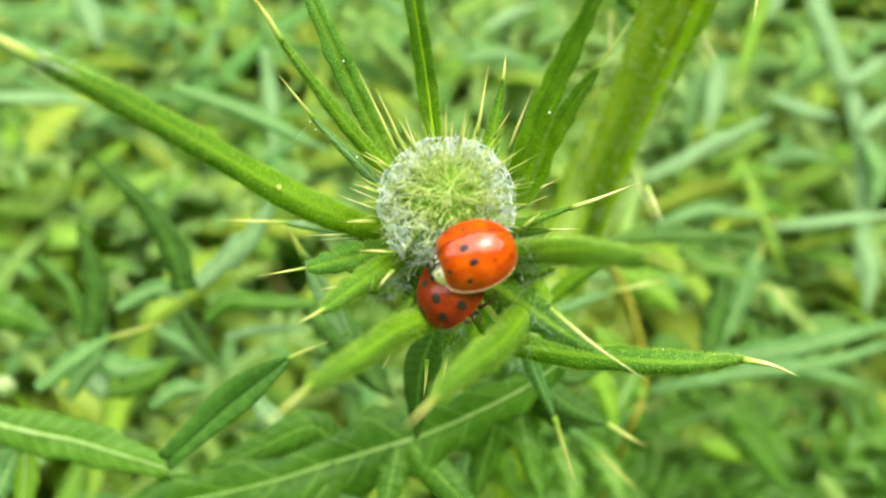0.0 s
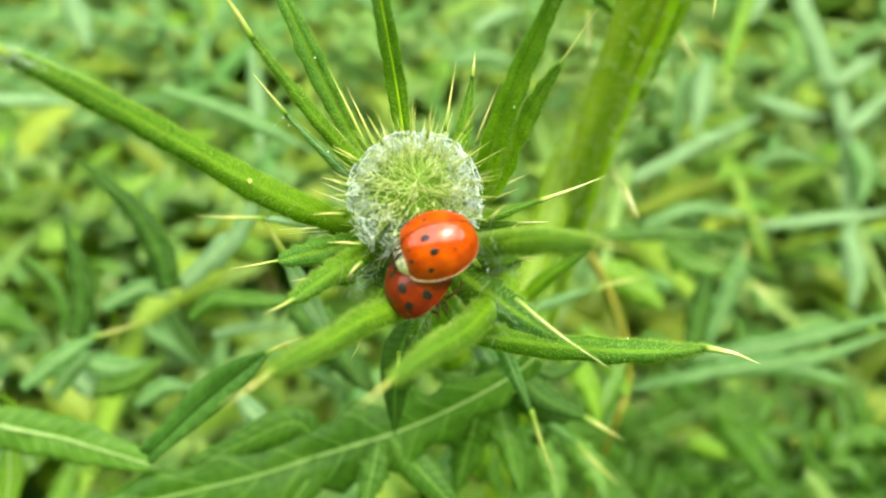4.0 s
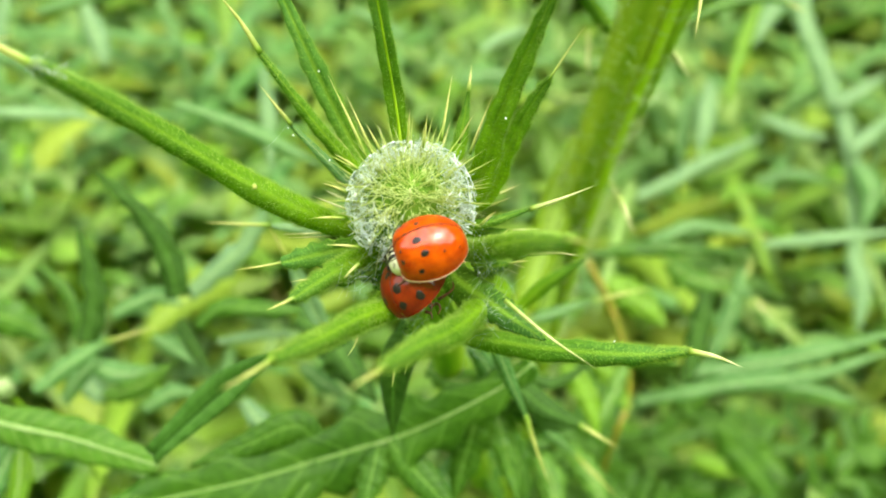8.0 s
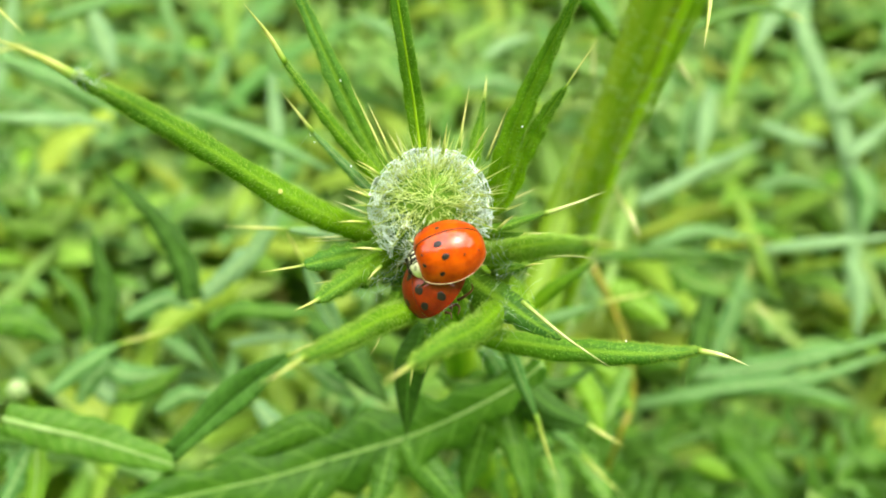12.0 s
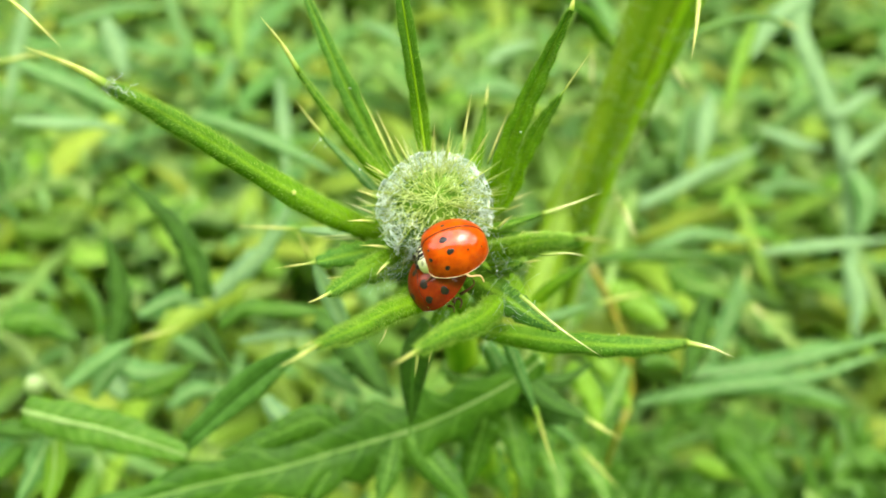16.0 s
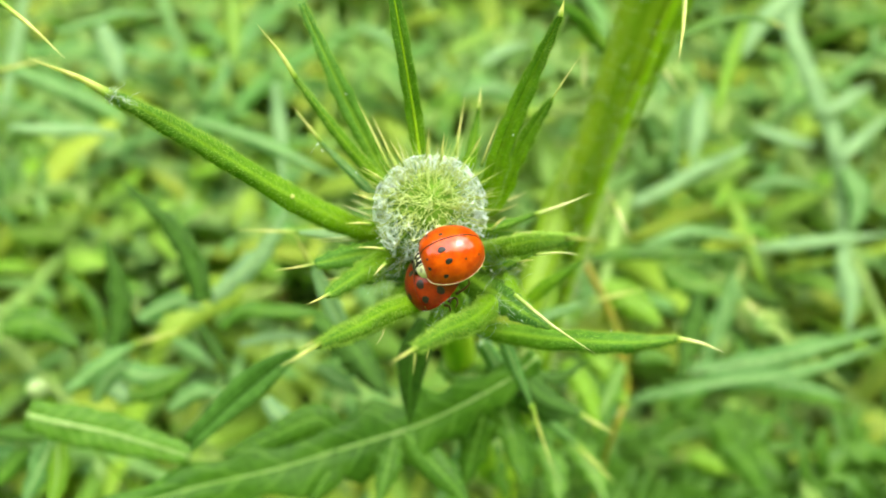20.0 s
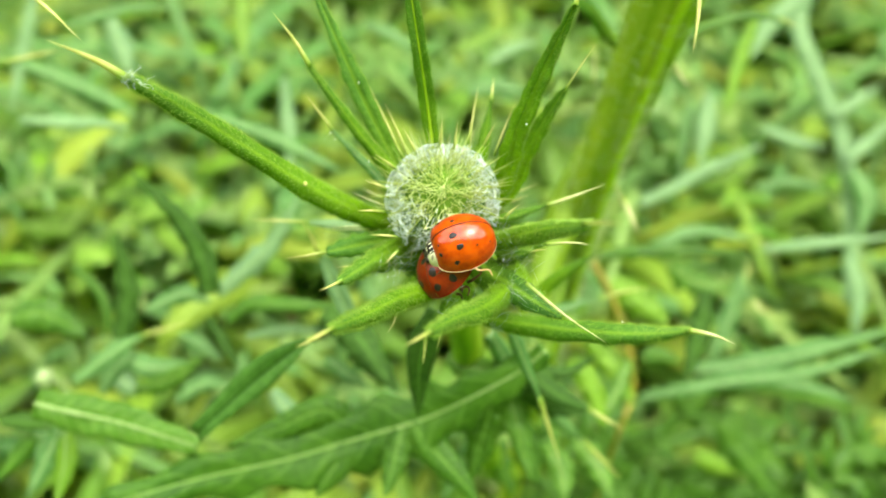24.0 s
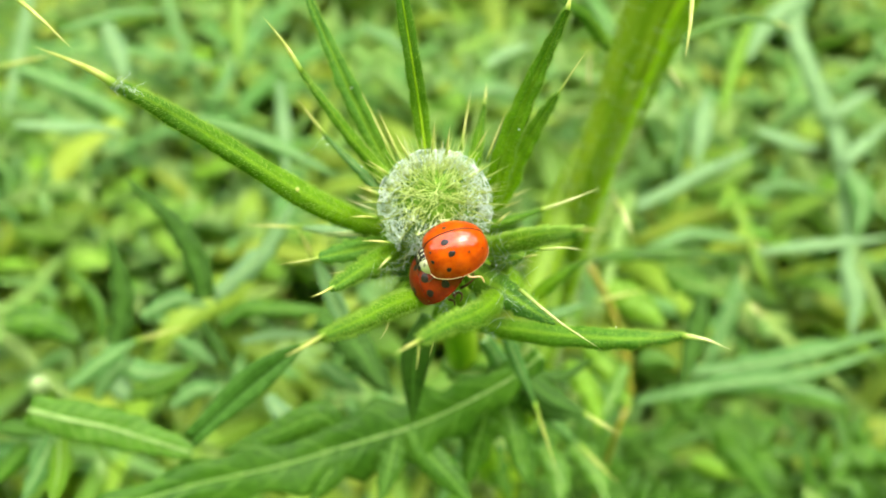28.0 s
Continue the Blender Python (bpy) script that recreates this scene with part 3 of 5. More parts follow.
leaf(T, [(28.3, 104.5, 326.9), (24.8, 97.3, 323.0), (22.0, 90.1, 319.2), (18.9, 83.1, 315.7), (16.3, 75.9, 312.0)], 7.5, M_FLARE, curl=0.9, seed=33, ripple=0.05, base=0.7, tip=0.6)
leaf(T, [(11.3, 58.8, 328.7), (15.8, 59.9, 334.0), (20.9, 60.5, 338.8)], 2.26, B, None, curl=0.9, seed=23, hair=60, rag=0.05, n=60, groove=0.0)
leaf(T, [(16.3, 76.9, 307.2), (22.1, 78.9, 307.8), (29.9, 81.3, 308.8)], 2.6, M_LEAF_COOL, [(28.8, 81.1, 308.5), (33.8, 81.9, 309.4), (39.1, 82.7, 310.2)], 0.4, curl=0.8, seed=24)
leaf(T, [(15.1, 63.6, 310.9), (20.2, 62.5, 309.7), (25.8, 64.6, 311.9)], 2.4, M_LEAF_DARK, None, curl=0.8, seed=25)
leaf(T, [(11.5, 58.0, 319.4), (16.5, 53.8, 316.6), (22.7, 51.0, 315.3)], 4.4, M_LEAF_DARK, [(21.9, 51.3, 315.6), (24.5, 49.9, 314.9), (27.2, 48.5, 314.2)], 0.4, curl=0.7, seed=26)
leaf(T, [(-13.1, 59.5, 323.8), (-15.4, 61.3, 329.8), (-17.5, 63.2, 335.9)], 3.0, M_LEAF_PALE, [(-17.5, 62.9, 335.6), (-18.4, 63.1, 338.7), (-19.2, 62.6, 342.4)], 0.42, curl=0.5, fold=0.3, tip=0.2, seed=27)


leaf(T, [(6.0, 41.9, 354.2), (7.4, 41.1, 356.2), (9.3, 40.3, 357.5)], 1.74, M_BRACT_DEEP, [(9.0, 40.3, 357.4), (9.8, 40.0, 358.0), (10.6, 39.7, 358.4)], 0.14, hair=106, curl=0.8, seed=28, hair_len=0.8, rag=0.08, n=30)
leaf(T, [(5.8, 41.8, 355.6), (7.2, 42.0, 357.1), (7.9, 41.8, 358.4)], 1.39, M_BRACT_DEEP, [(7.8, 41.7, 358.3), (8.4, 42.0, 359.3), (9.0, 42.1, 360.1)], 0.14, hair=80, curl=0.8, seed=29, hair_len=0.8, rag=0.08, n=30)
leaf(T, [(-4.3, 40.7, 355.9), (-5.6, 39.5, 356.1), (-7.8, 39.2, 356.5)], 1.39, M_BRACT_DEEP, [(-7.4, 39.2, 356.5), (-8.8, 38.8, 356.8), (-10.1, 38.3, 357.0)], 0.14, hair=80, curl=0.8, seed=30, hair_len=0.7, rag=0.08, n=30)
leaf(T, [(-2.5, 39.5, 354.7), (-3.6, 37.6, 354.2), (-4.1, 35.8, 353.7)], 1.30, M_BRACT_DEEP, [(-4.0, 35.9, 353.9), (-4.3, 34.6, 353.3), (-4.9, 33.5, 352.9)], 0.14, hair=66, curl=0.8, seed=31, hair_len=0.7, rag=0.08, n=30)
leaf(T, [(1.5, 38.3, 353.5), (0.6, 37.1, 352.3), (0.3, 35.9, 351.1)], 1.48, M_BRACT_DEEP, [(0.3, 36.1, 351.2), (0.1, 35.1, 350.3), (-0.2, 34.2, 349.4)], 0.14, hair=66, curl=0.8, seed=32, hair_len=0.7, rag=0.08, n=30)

# added leaves, their dark colour standing in for the shaded gap under the bud
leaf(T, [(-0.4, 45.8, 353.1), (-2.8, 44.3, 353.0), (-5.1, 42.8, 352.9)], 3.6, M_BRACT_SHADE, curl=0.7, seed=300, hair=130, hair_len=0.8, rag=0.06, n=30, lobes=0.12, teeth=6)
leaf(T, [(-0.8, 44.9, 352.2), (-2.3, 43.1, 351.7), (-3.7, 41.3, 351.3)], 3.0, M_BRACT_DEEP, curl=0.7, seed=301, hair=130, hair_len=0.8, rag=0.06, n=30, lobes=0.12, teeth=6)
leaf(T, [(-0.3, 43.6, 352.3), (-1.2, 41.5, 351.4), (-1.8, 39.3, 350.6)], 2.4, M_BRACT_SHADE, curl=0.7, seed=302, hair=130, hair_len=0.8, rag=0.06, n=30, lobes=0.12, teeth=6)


def collar():
    """Small spiny leaves that crowd under the bud."""
    rnd = random.Random(17)
    x = AXIS.orthogonal().normalized()
    y = AXIS.cross(x)
    for i in range(30):
        a = i * 0.2094 + rnd.uniform(-0.08, 0.08)
        out = x * math.cos(a) + y * math.sin(a)
        front = max(0.0, out.dot(Vector((0, -0.7, -0.3))))
        L = rnd.uniform(5.0, 8.5) * (1 - 0.25 * front)
        if front > 0.45:
            continue
        rise = rnd.uniform(-0.25, 0.25) if front < 0.3 else rnd.uniform(-0.5, -0.1)
        p0 = (BUD - AXIS * 0.0055) / MM + out * 1.5
        p1 = p0 + out * L * 0.45 + AXIS * (rise * L * 0.3 - 0.2)
        p2 = p0 + out * L + AXIS * rise * L
        d = (p2 - p1).normalized()
        leaf(T, [p0, p1, p2], rnd.uniform(1.1, 1.9), B, [p2 - d * 0.5, p2 + d * 1.2, p2 + d * rnd.uniform(2.4, 4.0)], 0.15, face=AXIS, hair=70, curl=0.9, seed=100 + i, spine_mat=rnd.choice((M_SPINE, M_SPINE_PALE)))


collar()
# stalk and main stem
bm = bmesh.new()
foot = Vector((STEM.x + SLANT * (0.22 - STEM.z), STEM.y, 0.22))
line = spline([BUD - AXIS * 0.004, BUD - AXIS * 0.02 + Vector((0.002, 0.002, -0.004)), BUD.lerp(foot, 0.5) + Vector((0, 0, -0.02)), foot], 14)
part("stalk", tube(bm, line, [0.0022 + 0.0008 * i / 14 for i in range(15)], 10), M_STEM, thistle)
part("side_shoot", tube(bmesh.new(), spline([V(q) for q in ((30.8, 112.7, 327.5), (27.7, 104.2, 319.0), (24.1, 95.8, 310.6), (21.6, 86.7, 301.4), (19.7, 78.8, 293.5))], 24), [0.0017 + 0.0005 * math.sin(0.13 * i) for i in range(25)], 10), M_SHOOT, thistle, "yellow-green side shoot")
def stem_at(z):
    """The middle of the main stem at a height, bending over to one side as it climbs."""
    return Vector((STEM.x + SLANT * (z - STEM.z) + 0.0006 * math.sin(15 * z) + 0.068 * max(0.0, z - 0.328), STEM.y, z))


def stem_radius(z):
    return 0.0028 + 0.0021 * min(1.0, max(0.0, (z - 0.305) / 0.085)) ** 0.8


def ribbed_stem(x, y, top, r, ribs, main=False, n=60):
    bm = bmesh.new()
    uvl = bm.loops.layers.uv.verify()
    rings = []
    sides = ribs * 4
    for i in range(n + 1):
        s = i / n
        h = GROUND - 0.02 + (top - GROUND + 0.02) * s
        c = stem_at(h) if main else Vector((x, y, h))
        w = stem_radius(h) if main else r * (0.9 + 0.22 * s)
        ring = []
        for k in range(sides):
            a = 6.28318 * k / sides
            q = w * (1 + 0.07 * math.cos(ribs * a + 0.5 * math.sin(9 * s)) + 0.06 * math.sin(3 * a + 4 * s))
            ring.append(bm.verts.new(c + Vector((q * math.cos(a), q * math.sin(a), 0))))
        rings.append(ring)
    for p, q in zip(rings, rings[1:]):
        for k in range(sides):
            f = bm.faces.new((p[k], p[(k + 1) % sides], q[(k + 1) % sides], q[k]))
            i = rings.index(p)
            for l, w in zip(f.loops, ((k, i), (k + 1, i), (k + 1, i + 1), (k, i + 1))):
                l[uvl].uv = (w[0] / sides, w[1] / n)
    bm.faces.new(rings[0][::-1])
    bm.faces.new(rings[-1])
    return bm


main_stem = part("stem", ribbed_stem(STEM.x, STEM.y, 0.47, 0.0037, 9, True, 120), M_STEM_MAIN, thistle, "thick ribbed yellow-green stem")


def stem_hairs():
    """Long soft hairs that arch away from the stem and lie slanting along it."""
    rnd = random.Random(8)
    bm = bmesh.new()
    for _ in range(1700):
        a = rnd.uniform(-3.4, 0.7)
        z = rnd.uniform(0.25, 0.43)
        p = stem_at(z) + Vector((math.cos(a), math.sin(a), 0)) * stem_radius(z)
        o = Vector((math.cos(a), math.sin(a), 0))
        t = Vector((-math.sin(a), math.cos(a), 0)) * rnd.uniform(-0.6, 1.0) + Vector((0, 0, rnd.uniform(-0.2, 1.0)))
        h = rnd.uniform(0.0010, 0.0024)
        tube(bm, spline([p, p + (o * 0.8 + t * 0.5) * h, p + (o * 0.9 + t * 1.6) * h], 3), [0.00007, 0.00007, 0.00005, 0.00002], 3, False)
    tagged(part("stem_hairs", bm, M_HAIR_PALE, main_stem, "pale soft hairs"), kind="stuff")


stem_hairs()
# the spiny wing that runs down the stem
def along_stem(dx, dy, heights):
    return [(stem_at(z) + Vector((dx, dy, 0)) * stem_radius(z) / 0.0037) / MM for z in heights]


leaf(T, along_stem(0.0019, -0.0046, (0.42, 0.37, 0.33, 0.29, 0.24)), 2.2, M_WING, curl=0.5, base=0.8, tip=0.5, lobes=0.3, teeth=12, n=60, seed=51, name="stem_wing", face=Vector((0.3, -0.8, 0.5)), hair=150, label="lime wing running down the stem")
leaf(T, along_stem(0.0040, -0.0026, (0.43, 0.41, 0.385, 0.36, 0.335)), 4.0, M_STEM_WING, curl=0.4, base=0.9, tip=0.05, peak=0.3, n=44, seed=56, name="stem_wing", face=Vector((0.2, -0.8, 0.5)), hair=80, rag=0.05, label="broad green wing high on the stem")
part("spine", spike([V((32.0, 96.3, 323.7)), V((33.9, 92.1, 321.0)), V((36.0, 87.9, 318.2))], 0.45 * MM), M_SPINE_PALE, main_stem)
part("spine", spike([V((26.2, 105.6, 347.2)), V((26.3, 102.9, 344.5)), V((26.5, 100.1, 341.7))], 0.5 * MM), M_SPINE_PALE, main_stem)
part("spine", spike([V((38.6, 99.8, 347.1)), V((40.1, 98.1, 345.3)), V((41.7, 96.4, 343.7))], 0.5 * MM), M_SPINE_PALE, main_stem)
# a leaf out of view above, whose end spines hang into it
high = leaf(T, [(36.6, 88.3, 382.2), (30.3, 71.5, 378.2), (26.0, 58.9, 376.9)], 4.0, B, [(26.1, 59.6, 377.0), (25.5, 56.0, 374.7), (24.8, 53.0, 372.4)], 0.32, curl=0.8, seed=52, hair=60)
high = leaf(T, [(-45.3, 53.1, 385.2), (-39.2, 49.1, 383.3), (-34.6, 46.0, 381.6)], 3.4, B, [(-35.2, 46.5, 381.8), (-32.0, 44.3, 380.4), (-29.2, 42.3, 378.7)], 0.26, curl=0.8, seed=53, hair=60)
leaf(T, [(32.0, 105.1, 346.7), (27.2, 100.8, 352.3), (23.2, 97.4, 357.4), (18.0, 94.3, 361.4)], 4.4, M_BRACT_DEEP, curl=0.6, seed=54, rag=0.05)
leaf(T, [(43.8, 118.5, 341.7), (55.4, 124.6, 343.6), (62.9, 126.3, 343.8), (68.0, 126.3, 342.4)], 2.6, M_LEAF_BIG, [(66.9, 126.6, 342.8), (69.1, 126.0, 342.1), (71.2, 125.2, 341.3)], 0.4, curl=0.6, seed=55)

# scars, droplets and stray threads on the leaves round the bud
def lump_at(name, p, r, mat, owner, label="", flat=1.0):
    bm = bmesh.new()
    bmesh.ops.create_icosphere(bm, subdivisions=2, radius=r * MM)
    for v in bm.verts:
        q = v.co * (0.8 + 0.4 * noise.noise(v.co * 2500))
        v.co = V(p) + q - TO_EYE * q.dot(TO_EYE) * (1 - flat)
    return part(name, bm, mat, owner, label)


lump_at("scar", (-13.2, 44.0, 363.0), 0.30, M_SCAR, thistle, "tan scar on a leaf", 0.25)
for q in ((-11.7, 54.0, 361.5), (-12.2, 54.5, 362.0), (-7.5, 49.5, 361.8), (8.5, 48.0, 367.4), (-12.1, 54.3, 368.0), (-8.8, 56.3, 367.2), (18.6, 36.7, 351.3), (6.3, 38.6, 358.0)):
    lump_at("droplet", q, 0.1, M_DROP, thistle, "tiny water droplet, glint painted near-white")


def threads():
    rnd = random.Random(4)
    bm = bmesh.new()
    ends = [((-14.1, 49.1, 362.8), (-11.0, 50.1, 365.3)), ((7.4, 36.7, 357.5), (5.2, 33.1, 356.7)), ((4.1, 35.3, 358.9), (2.0, 29.0, 359.7)), ((-4.8, 38.9, 358.3), (-4.8, 35.7, 357.9)), ((-4.3, 38.7, 358.1), (-4.2, 35.5, 357.7)), ((-3.7, 38.6, 358.0), (-3.8, 36.7, 357.5)), ((-5.5, 39.4, 358.1), (-6.0, 36.7, 357.5))]
    for a, b in ends:
        a, b = V(a), V(b)
        tube(bm, spline([a, a.lerp(b, 0.5) - Vector((0, 0, 0.0004)), b], 8), [0.000004] * 9, 4, False)
    for c in ((7.7, 38.2, 359.7), (6.6, 35.9, 358.7), (7.5, 33.6, 357.6), (4.7, 32.2, 356.1), (-3.5, 39.1, 357.8), (-4.0, 38.0, 356.6), (1.5, 33.7, 356.3), (8.8, 35.2, 359.4), (6.4, 39.9, 360.1)):
        for _ in range(9):
            a = V(c) + Vector([rnd.uniform(-1, 1) for _ in range(3)]) * 0.0011
            b = a + Vector([rnd.uniform(-1, 1) for _ in range(3)]) * 0.0022
            tube(bm, spline([a, a.lerp(b, 0.5) + Vector([rnd.uniform(-1, 1) for _ in range(3)]) * 0.0003, b], 6), [0.0000055] * 7, 3, False)
    tagged(part("silk_threads", bm, M_HAIR, thistle, "fine silk threads"), kind="stuff")
    bm = bmesh.new()
    a, b = V((-25.5, 40.0, 377.0)), V((-24.1, 40.4, 375.9))
    for _ in range(22):
        p = a.lerp(b, rnd.random()) + Vector([rnd.uniform(-1, 1) for _ in range(3)]) * 0.00035
        q = [p]
        for _ in range(3):
            q.append(q[-1] + Vector([rnd.uniform(-1, 1) for _ in range(3)]) * 0.0004)
        tube(bm, spline(q, 6), [0.000012] * 7, 3, False)
    tagged(part("web_hairs", bm, M_HAIR, thistle, "white web at a leaf tip"), kind="stuff")


threads()

# ---- the bud ----
def bud():
    turn = Vector((0.03, -0.51, 0.86)).to_track_quat("Z", "Y").to_matrix().to_4x4()
    place = Matrix.Translation(BUD) @ turn
    bm = bmesh.new()
    bmesh.ops.create_uvsphere(bm, u_segments=28, v_segments=18, radius=0.0045)
    bmesh.ops.transform(bm, matrix=place, verts=bm.verts)
    ob = part("bud", bm, M_BUD, thistle, "round green bud under white cobweb hairs")
    rnd = random.Random(5)
    def on(c, a, r):
        s = math.sqrt(max(0, 1 - c * c))
        return Vector((s * math.cos(a), s * math.sin(a), c)) * r
    def felt(c, a):
        """How far the web stands off, uneven from clump to clump."""
        return 4.95 + 0.35 * math.sin(5 * a + 3 * c) * math.sin(3 * a + 7 * c + 1) + 0.22 * math.sin(11 * a - 5 * c)
    def jig(q):
        return Vector([rnd.uniform(-q, q) for _ in range(3)])
    def thread(bm, p, q, sag, r, n=4):
        mid = (p + q) / 2 + jig(sag)
        tube(bm, spline([place @ (w * MM) for w in (p, mid, q)], n), [r * MM * (1 + 1.1 * abs(2 * i / n - 1) ** 3) for i in range(n + 1)], 3, False)
    # needle-tipped bracts in a spiral, spreading away from the crown
    N, EXTRA = 360, 150
    needles = []
    up = Vector((0, 0, 1))
    for i in range(N + EXTRA):
        # the innermost bracts crowd together on the crown
        c = 1 - 1.75 * (i + 0.5) / N if i < N else 1 - 0.30 * ((i - N + 0.5) / EXTRA) ** 1.4
        a = i * 2.39996 + (0.9 if i >= N else 0.0)
        d = on(c, a, 1)
        away = (d * c - up)
        away = away.normalized() if away.length > 0.05 else jig(1).normalized()
        upper = (place.to_3x3() @ d).dot(Vector((0, 0.7071, 0.7071))) > 0.3
        long = (i % 3 == 0 if upper else i % 7 == 0) and 0.0 < c < 0.8
        if c > 0.8:
            way = up * 0.3 + away * rnd.uniform(0.1, 1.1) + jig(0.42)
            L = rnd.uniform(1.7, 3.2)
        elif c > 0.2:
            way = d * 0.6 + away * (0.05 if long else rnd.uniform(-0.1, 0.5)) + up * 0.25 + jig(0.2 if long else 0.36)
            L = rnd.uniform(2.6, 4.2) if long else rnd.uniform(1.5, 2.6)
        else:
            way = d * 0.7 + up * 0.25 + jig(0.3)
            L = rnd.uniform(2.2, 3.2) if long or i % 2 else rnd.uniform(0.9, 1.7)
        way.normalize()
        p0, p1 = d * 4.2, d * 4.65 + jig(0.1)
        p2 = p1 + way * L * 0.5
        p3 = p1 + (way + jig(0.07)).normalized() * L
        if (place @ (p3 * MM) - MALE_AT).length < 0.0040 or (place @ (p3 * MM) - FEMALE_AT).length < 0.0040:
            p2, p3 = p1 + way * 0.3, p1 + way * 0.6
        needles.append((p1, p3, c))
        r = rnd.uniform(0.045, 0.07) * (1.5 if long else 1.0)
        part("bract", spike([place @ (q * MM) for q in (p0, p1, p2, p3)], r * MM, 5, 8), M_NEEDLE, ob)
    # stouter spines in rings round the crown, leaning outwards and clear of the web
    for count, c, low, high, r, lean in ((9, 0.94, 1.5, 2.3, 0.11, 0.5), (13, 0.80, 2.4, 3.4, 0.14, 0.8), (18, 0.58, 3.4, 5.0, 0.17, 0.6), (22, 0.32, 2.6, 4.8, 0.15, 0.2), (9, 0.05, 1.6, 2.6, 0.12, 0.0)):
        for k in range(count):
            cc = c + rnd.uniform(-0.06, 0.05)
            d = on(cc, (k + rnd.uniform(-0.3, 0.3)) / count * 6.283 + c * 5, 1)
            away = (d * cc - up).normalized()
            # those on the side of the beetles stay short
            L = rnd.uniform(low, high) * min(1.0, max(0.62, 0.8 + 0.5 * d.y))
            way = (d * 0.75 + away * lean + jig(0.16)).normalized()
            p1 = d * 4.5
            p2, p3 = p1 + way * L * 0.5 + jig(0.06), p1 + (way + d * 0.12).normalized() * L
            if min((place @ (p * MM) - beetle).length for p in (p2, p3) for beetle in (MALE_AT, FEMALE_AT)) < 0.0043:
                continue
            needles.append((p1, p3, cc))
            part("bract", spike([place @ (q * MM) for q in (d * 4.1, p1, p2, p3)], r * MM, 6, 9), M_BRACT_SPINE, ob, "olive-lime bract spine")
    # taut cobweb strung from bract to bract, white on the flanks and yellower over the crown
    near = []
    for i, (p, q, c) in enumerate(needles):
        ds = sorted((((p + q - e - f) / 2).length, j) for j, (e, f, _) in enumerate(needles) if j != i)
        near.append([j for _, j in ds[:9]])
    white, lime = bmesh.new(), bmesh.new()
    for i, (p, q, c) in enumerate(needles):
        for _ in range(2 if c > 0.72 else (5 if c > 0.25 else 2)):
            e, f, c2 = needles[rnd.choice(near[i])]
            u, v = rnd.uniform(0.3, 1.0), rnd.uniform(0.3, 1.0)
            # the long tips stand clear of the web
            u, v = min(u, 1.35 / (q - p).length), min(v, 1.35 / (f - e).length)
            crown = c > 0.70 + rnd.uniform(-0.2, 0.2)
            thread(lime if crown else white, p.lerp(q, u), e.lerp(f, v), 0.08, rnd.choice((0.009, 0.013, 0.020, 0.044)))
    for _ in range(260):
        c, a = rnd.uniform(0.1, 0.85), rnd.random() * 6.283
        p = on(c, a, felt(c, a) + rnd.uniform(-0.3, 0.3))
        q = p + jig(1.5)
        q = q.normalized() * (felt(c, a) + rnd.uniform(-0.3, 0.4))
        thread(white, p, q, 0.1, rnd.choice((0.006, 0.009, 0.013)), 5)
    # loose hairs that stick out of the web and fray its outline
    for _ in range(170):
        c, a = rnd.uniform(-0.15, 0.6), rnd.random() * 6.283
        p = on(c, a, felt(c, a))
        thread(white, p, p + p.normalized() * rnd.uniform(0.3, 1.1) + jig(0.7), 0.2, rnd.choice((0.005, 0.008, 0.012)), 5)
    # small knots of felted hair
    for _ in range(95):
        c, a = rnd.uniform(0.15, 0.78), rnd.random() * 6.283
        k = on(c, a, felt(c, a) + rnd.uniform(-0.1, 0.3))
        for _ in range(rnd.randrange(8, 20)):
            p = k + jig(0.32)
            thread(white, p, p + jig(0.6), 0.14, rnd.choice((0.008, 0.012, 0.020)), 4)
    tagged(part("web_hairs", white, M_HAIR, ob, "white cobweb hairs"), kind="stuff")
    tagged(part("bract_fringe", lime, M_BRACT_PALE, ob, "fine lime threads over the crown"), kind="stuff")
    # the long straight spines of the outer bracts
    for a, b in (((-3.8, 48.1, 363.2), (-7.2, 52.4, 369.0)), ((-3.1, 48.1, 363.2), (-5.6, 51.2, 367.8)), ((2.9, 49.9, 363.7), (3.9, 54.3, 368.0)), ((5.5, 48.3, 363.4), (7.5, 51.2, 367.8)), ((4.5, 50.7, 363.0), (5.8, 50.8, 365.9)), ((-5.4, 41.9, 361.2), (-7.7, 40.3, 362.6)), ((-5.2, 44.2, 362.2), (-7.3, 44.0, 363.4)),
                 ((-4.2, 45.6, 363.6), (-6.3, 45.8, 365.2)), ((-2.2, 46.6, 364.6), (-3.6, 47.7, 367.1)), ((0.0, 47.0, 365.0), (0.3, 47.7, 368.5)), ((1.4, 47.0, 365.0), (1.8, 47.4, 368.2)), ((-3.9, 38.4, 359.2), (-5.0, 36.8, 359.0)), ((6.4, 41.5, 360.9), (7.7, 41.6, 362.4)), ((-4.0, 40.1, 359.5), (-6.7, 39.5, 360.3))):
        part("bract", spike([V(a), V(a).lerp(V(b), 0.5) + Vector((0, 0, 0.0001)), V(b)], 0.17 * MM, 6, 8), M_SPINE, ob, "long straw-coloured bract spine")


bud()

# ---- leaves behind and below the bud ----
def other_plant(x, y, top, label):
    ob = tagged(new("thistle"), label, "thistle", "thistles further off")
    ob.location = (x, y, GROUND)
    bpy.context.view_layer.update()
    part("stem", ribbed_stem(x, y, top, 0.003, 7), M_STEM, ob)
    return ob


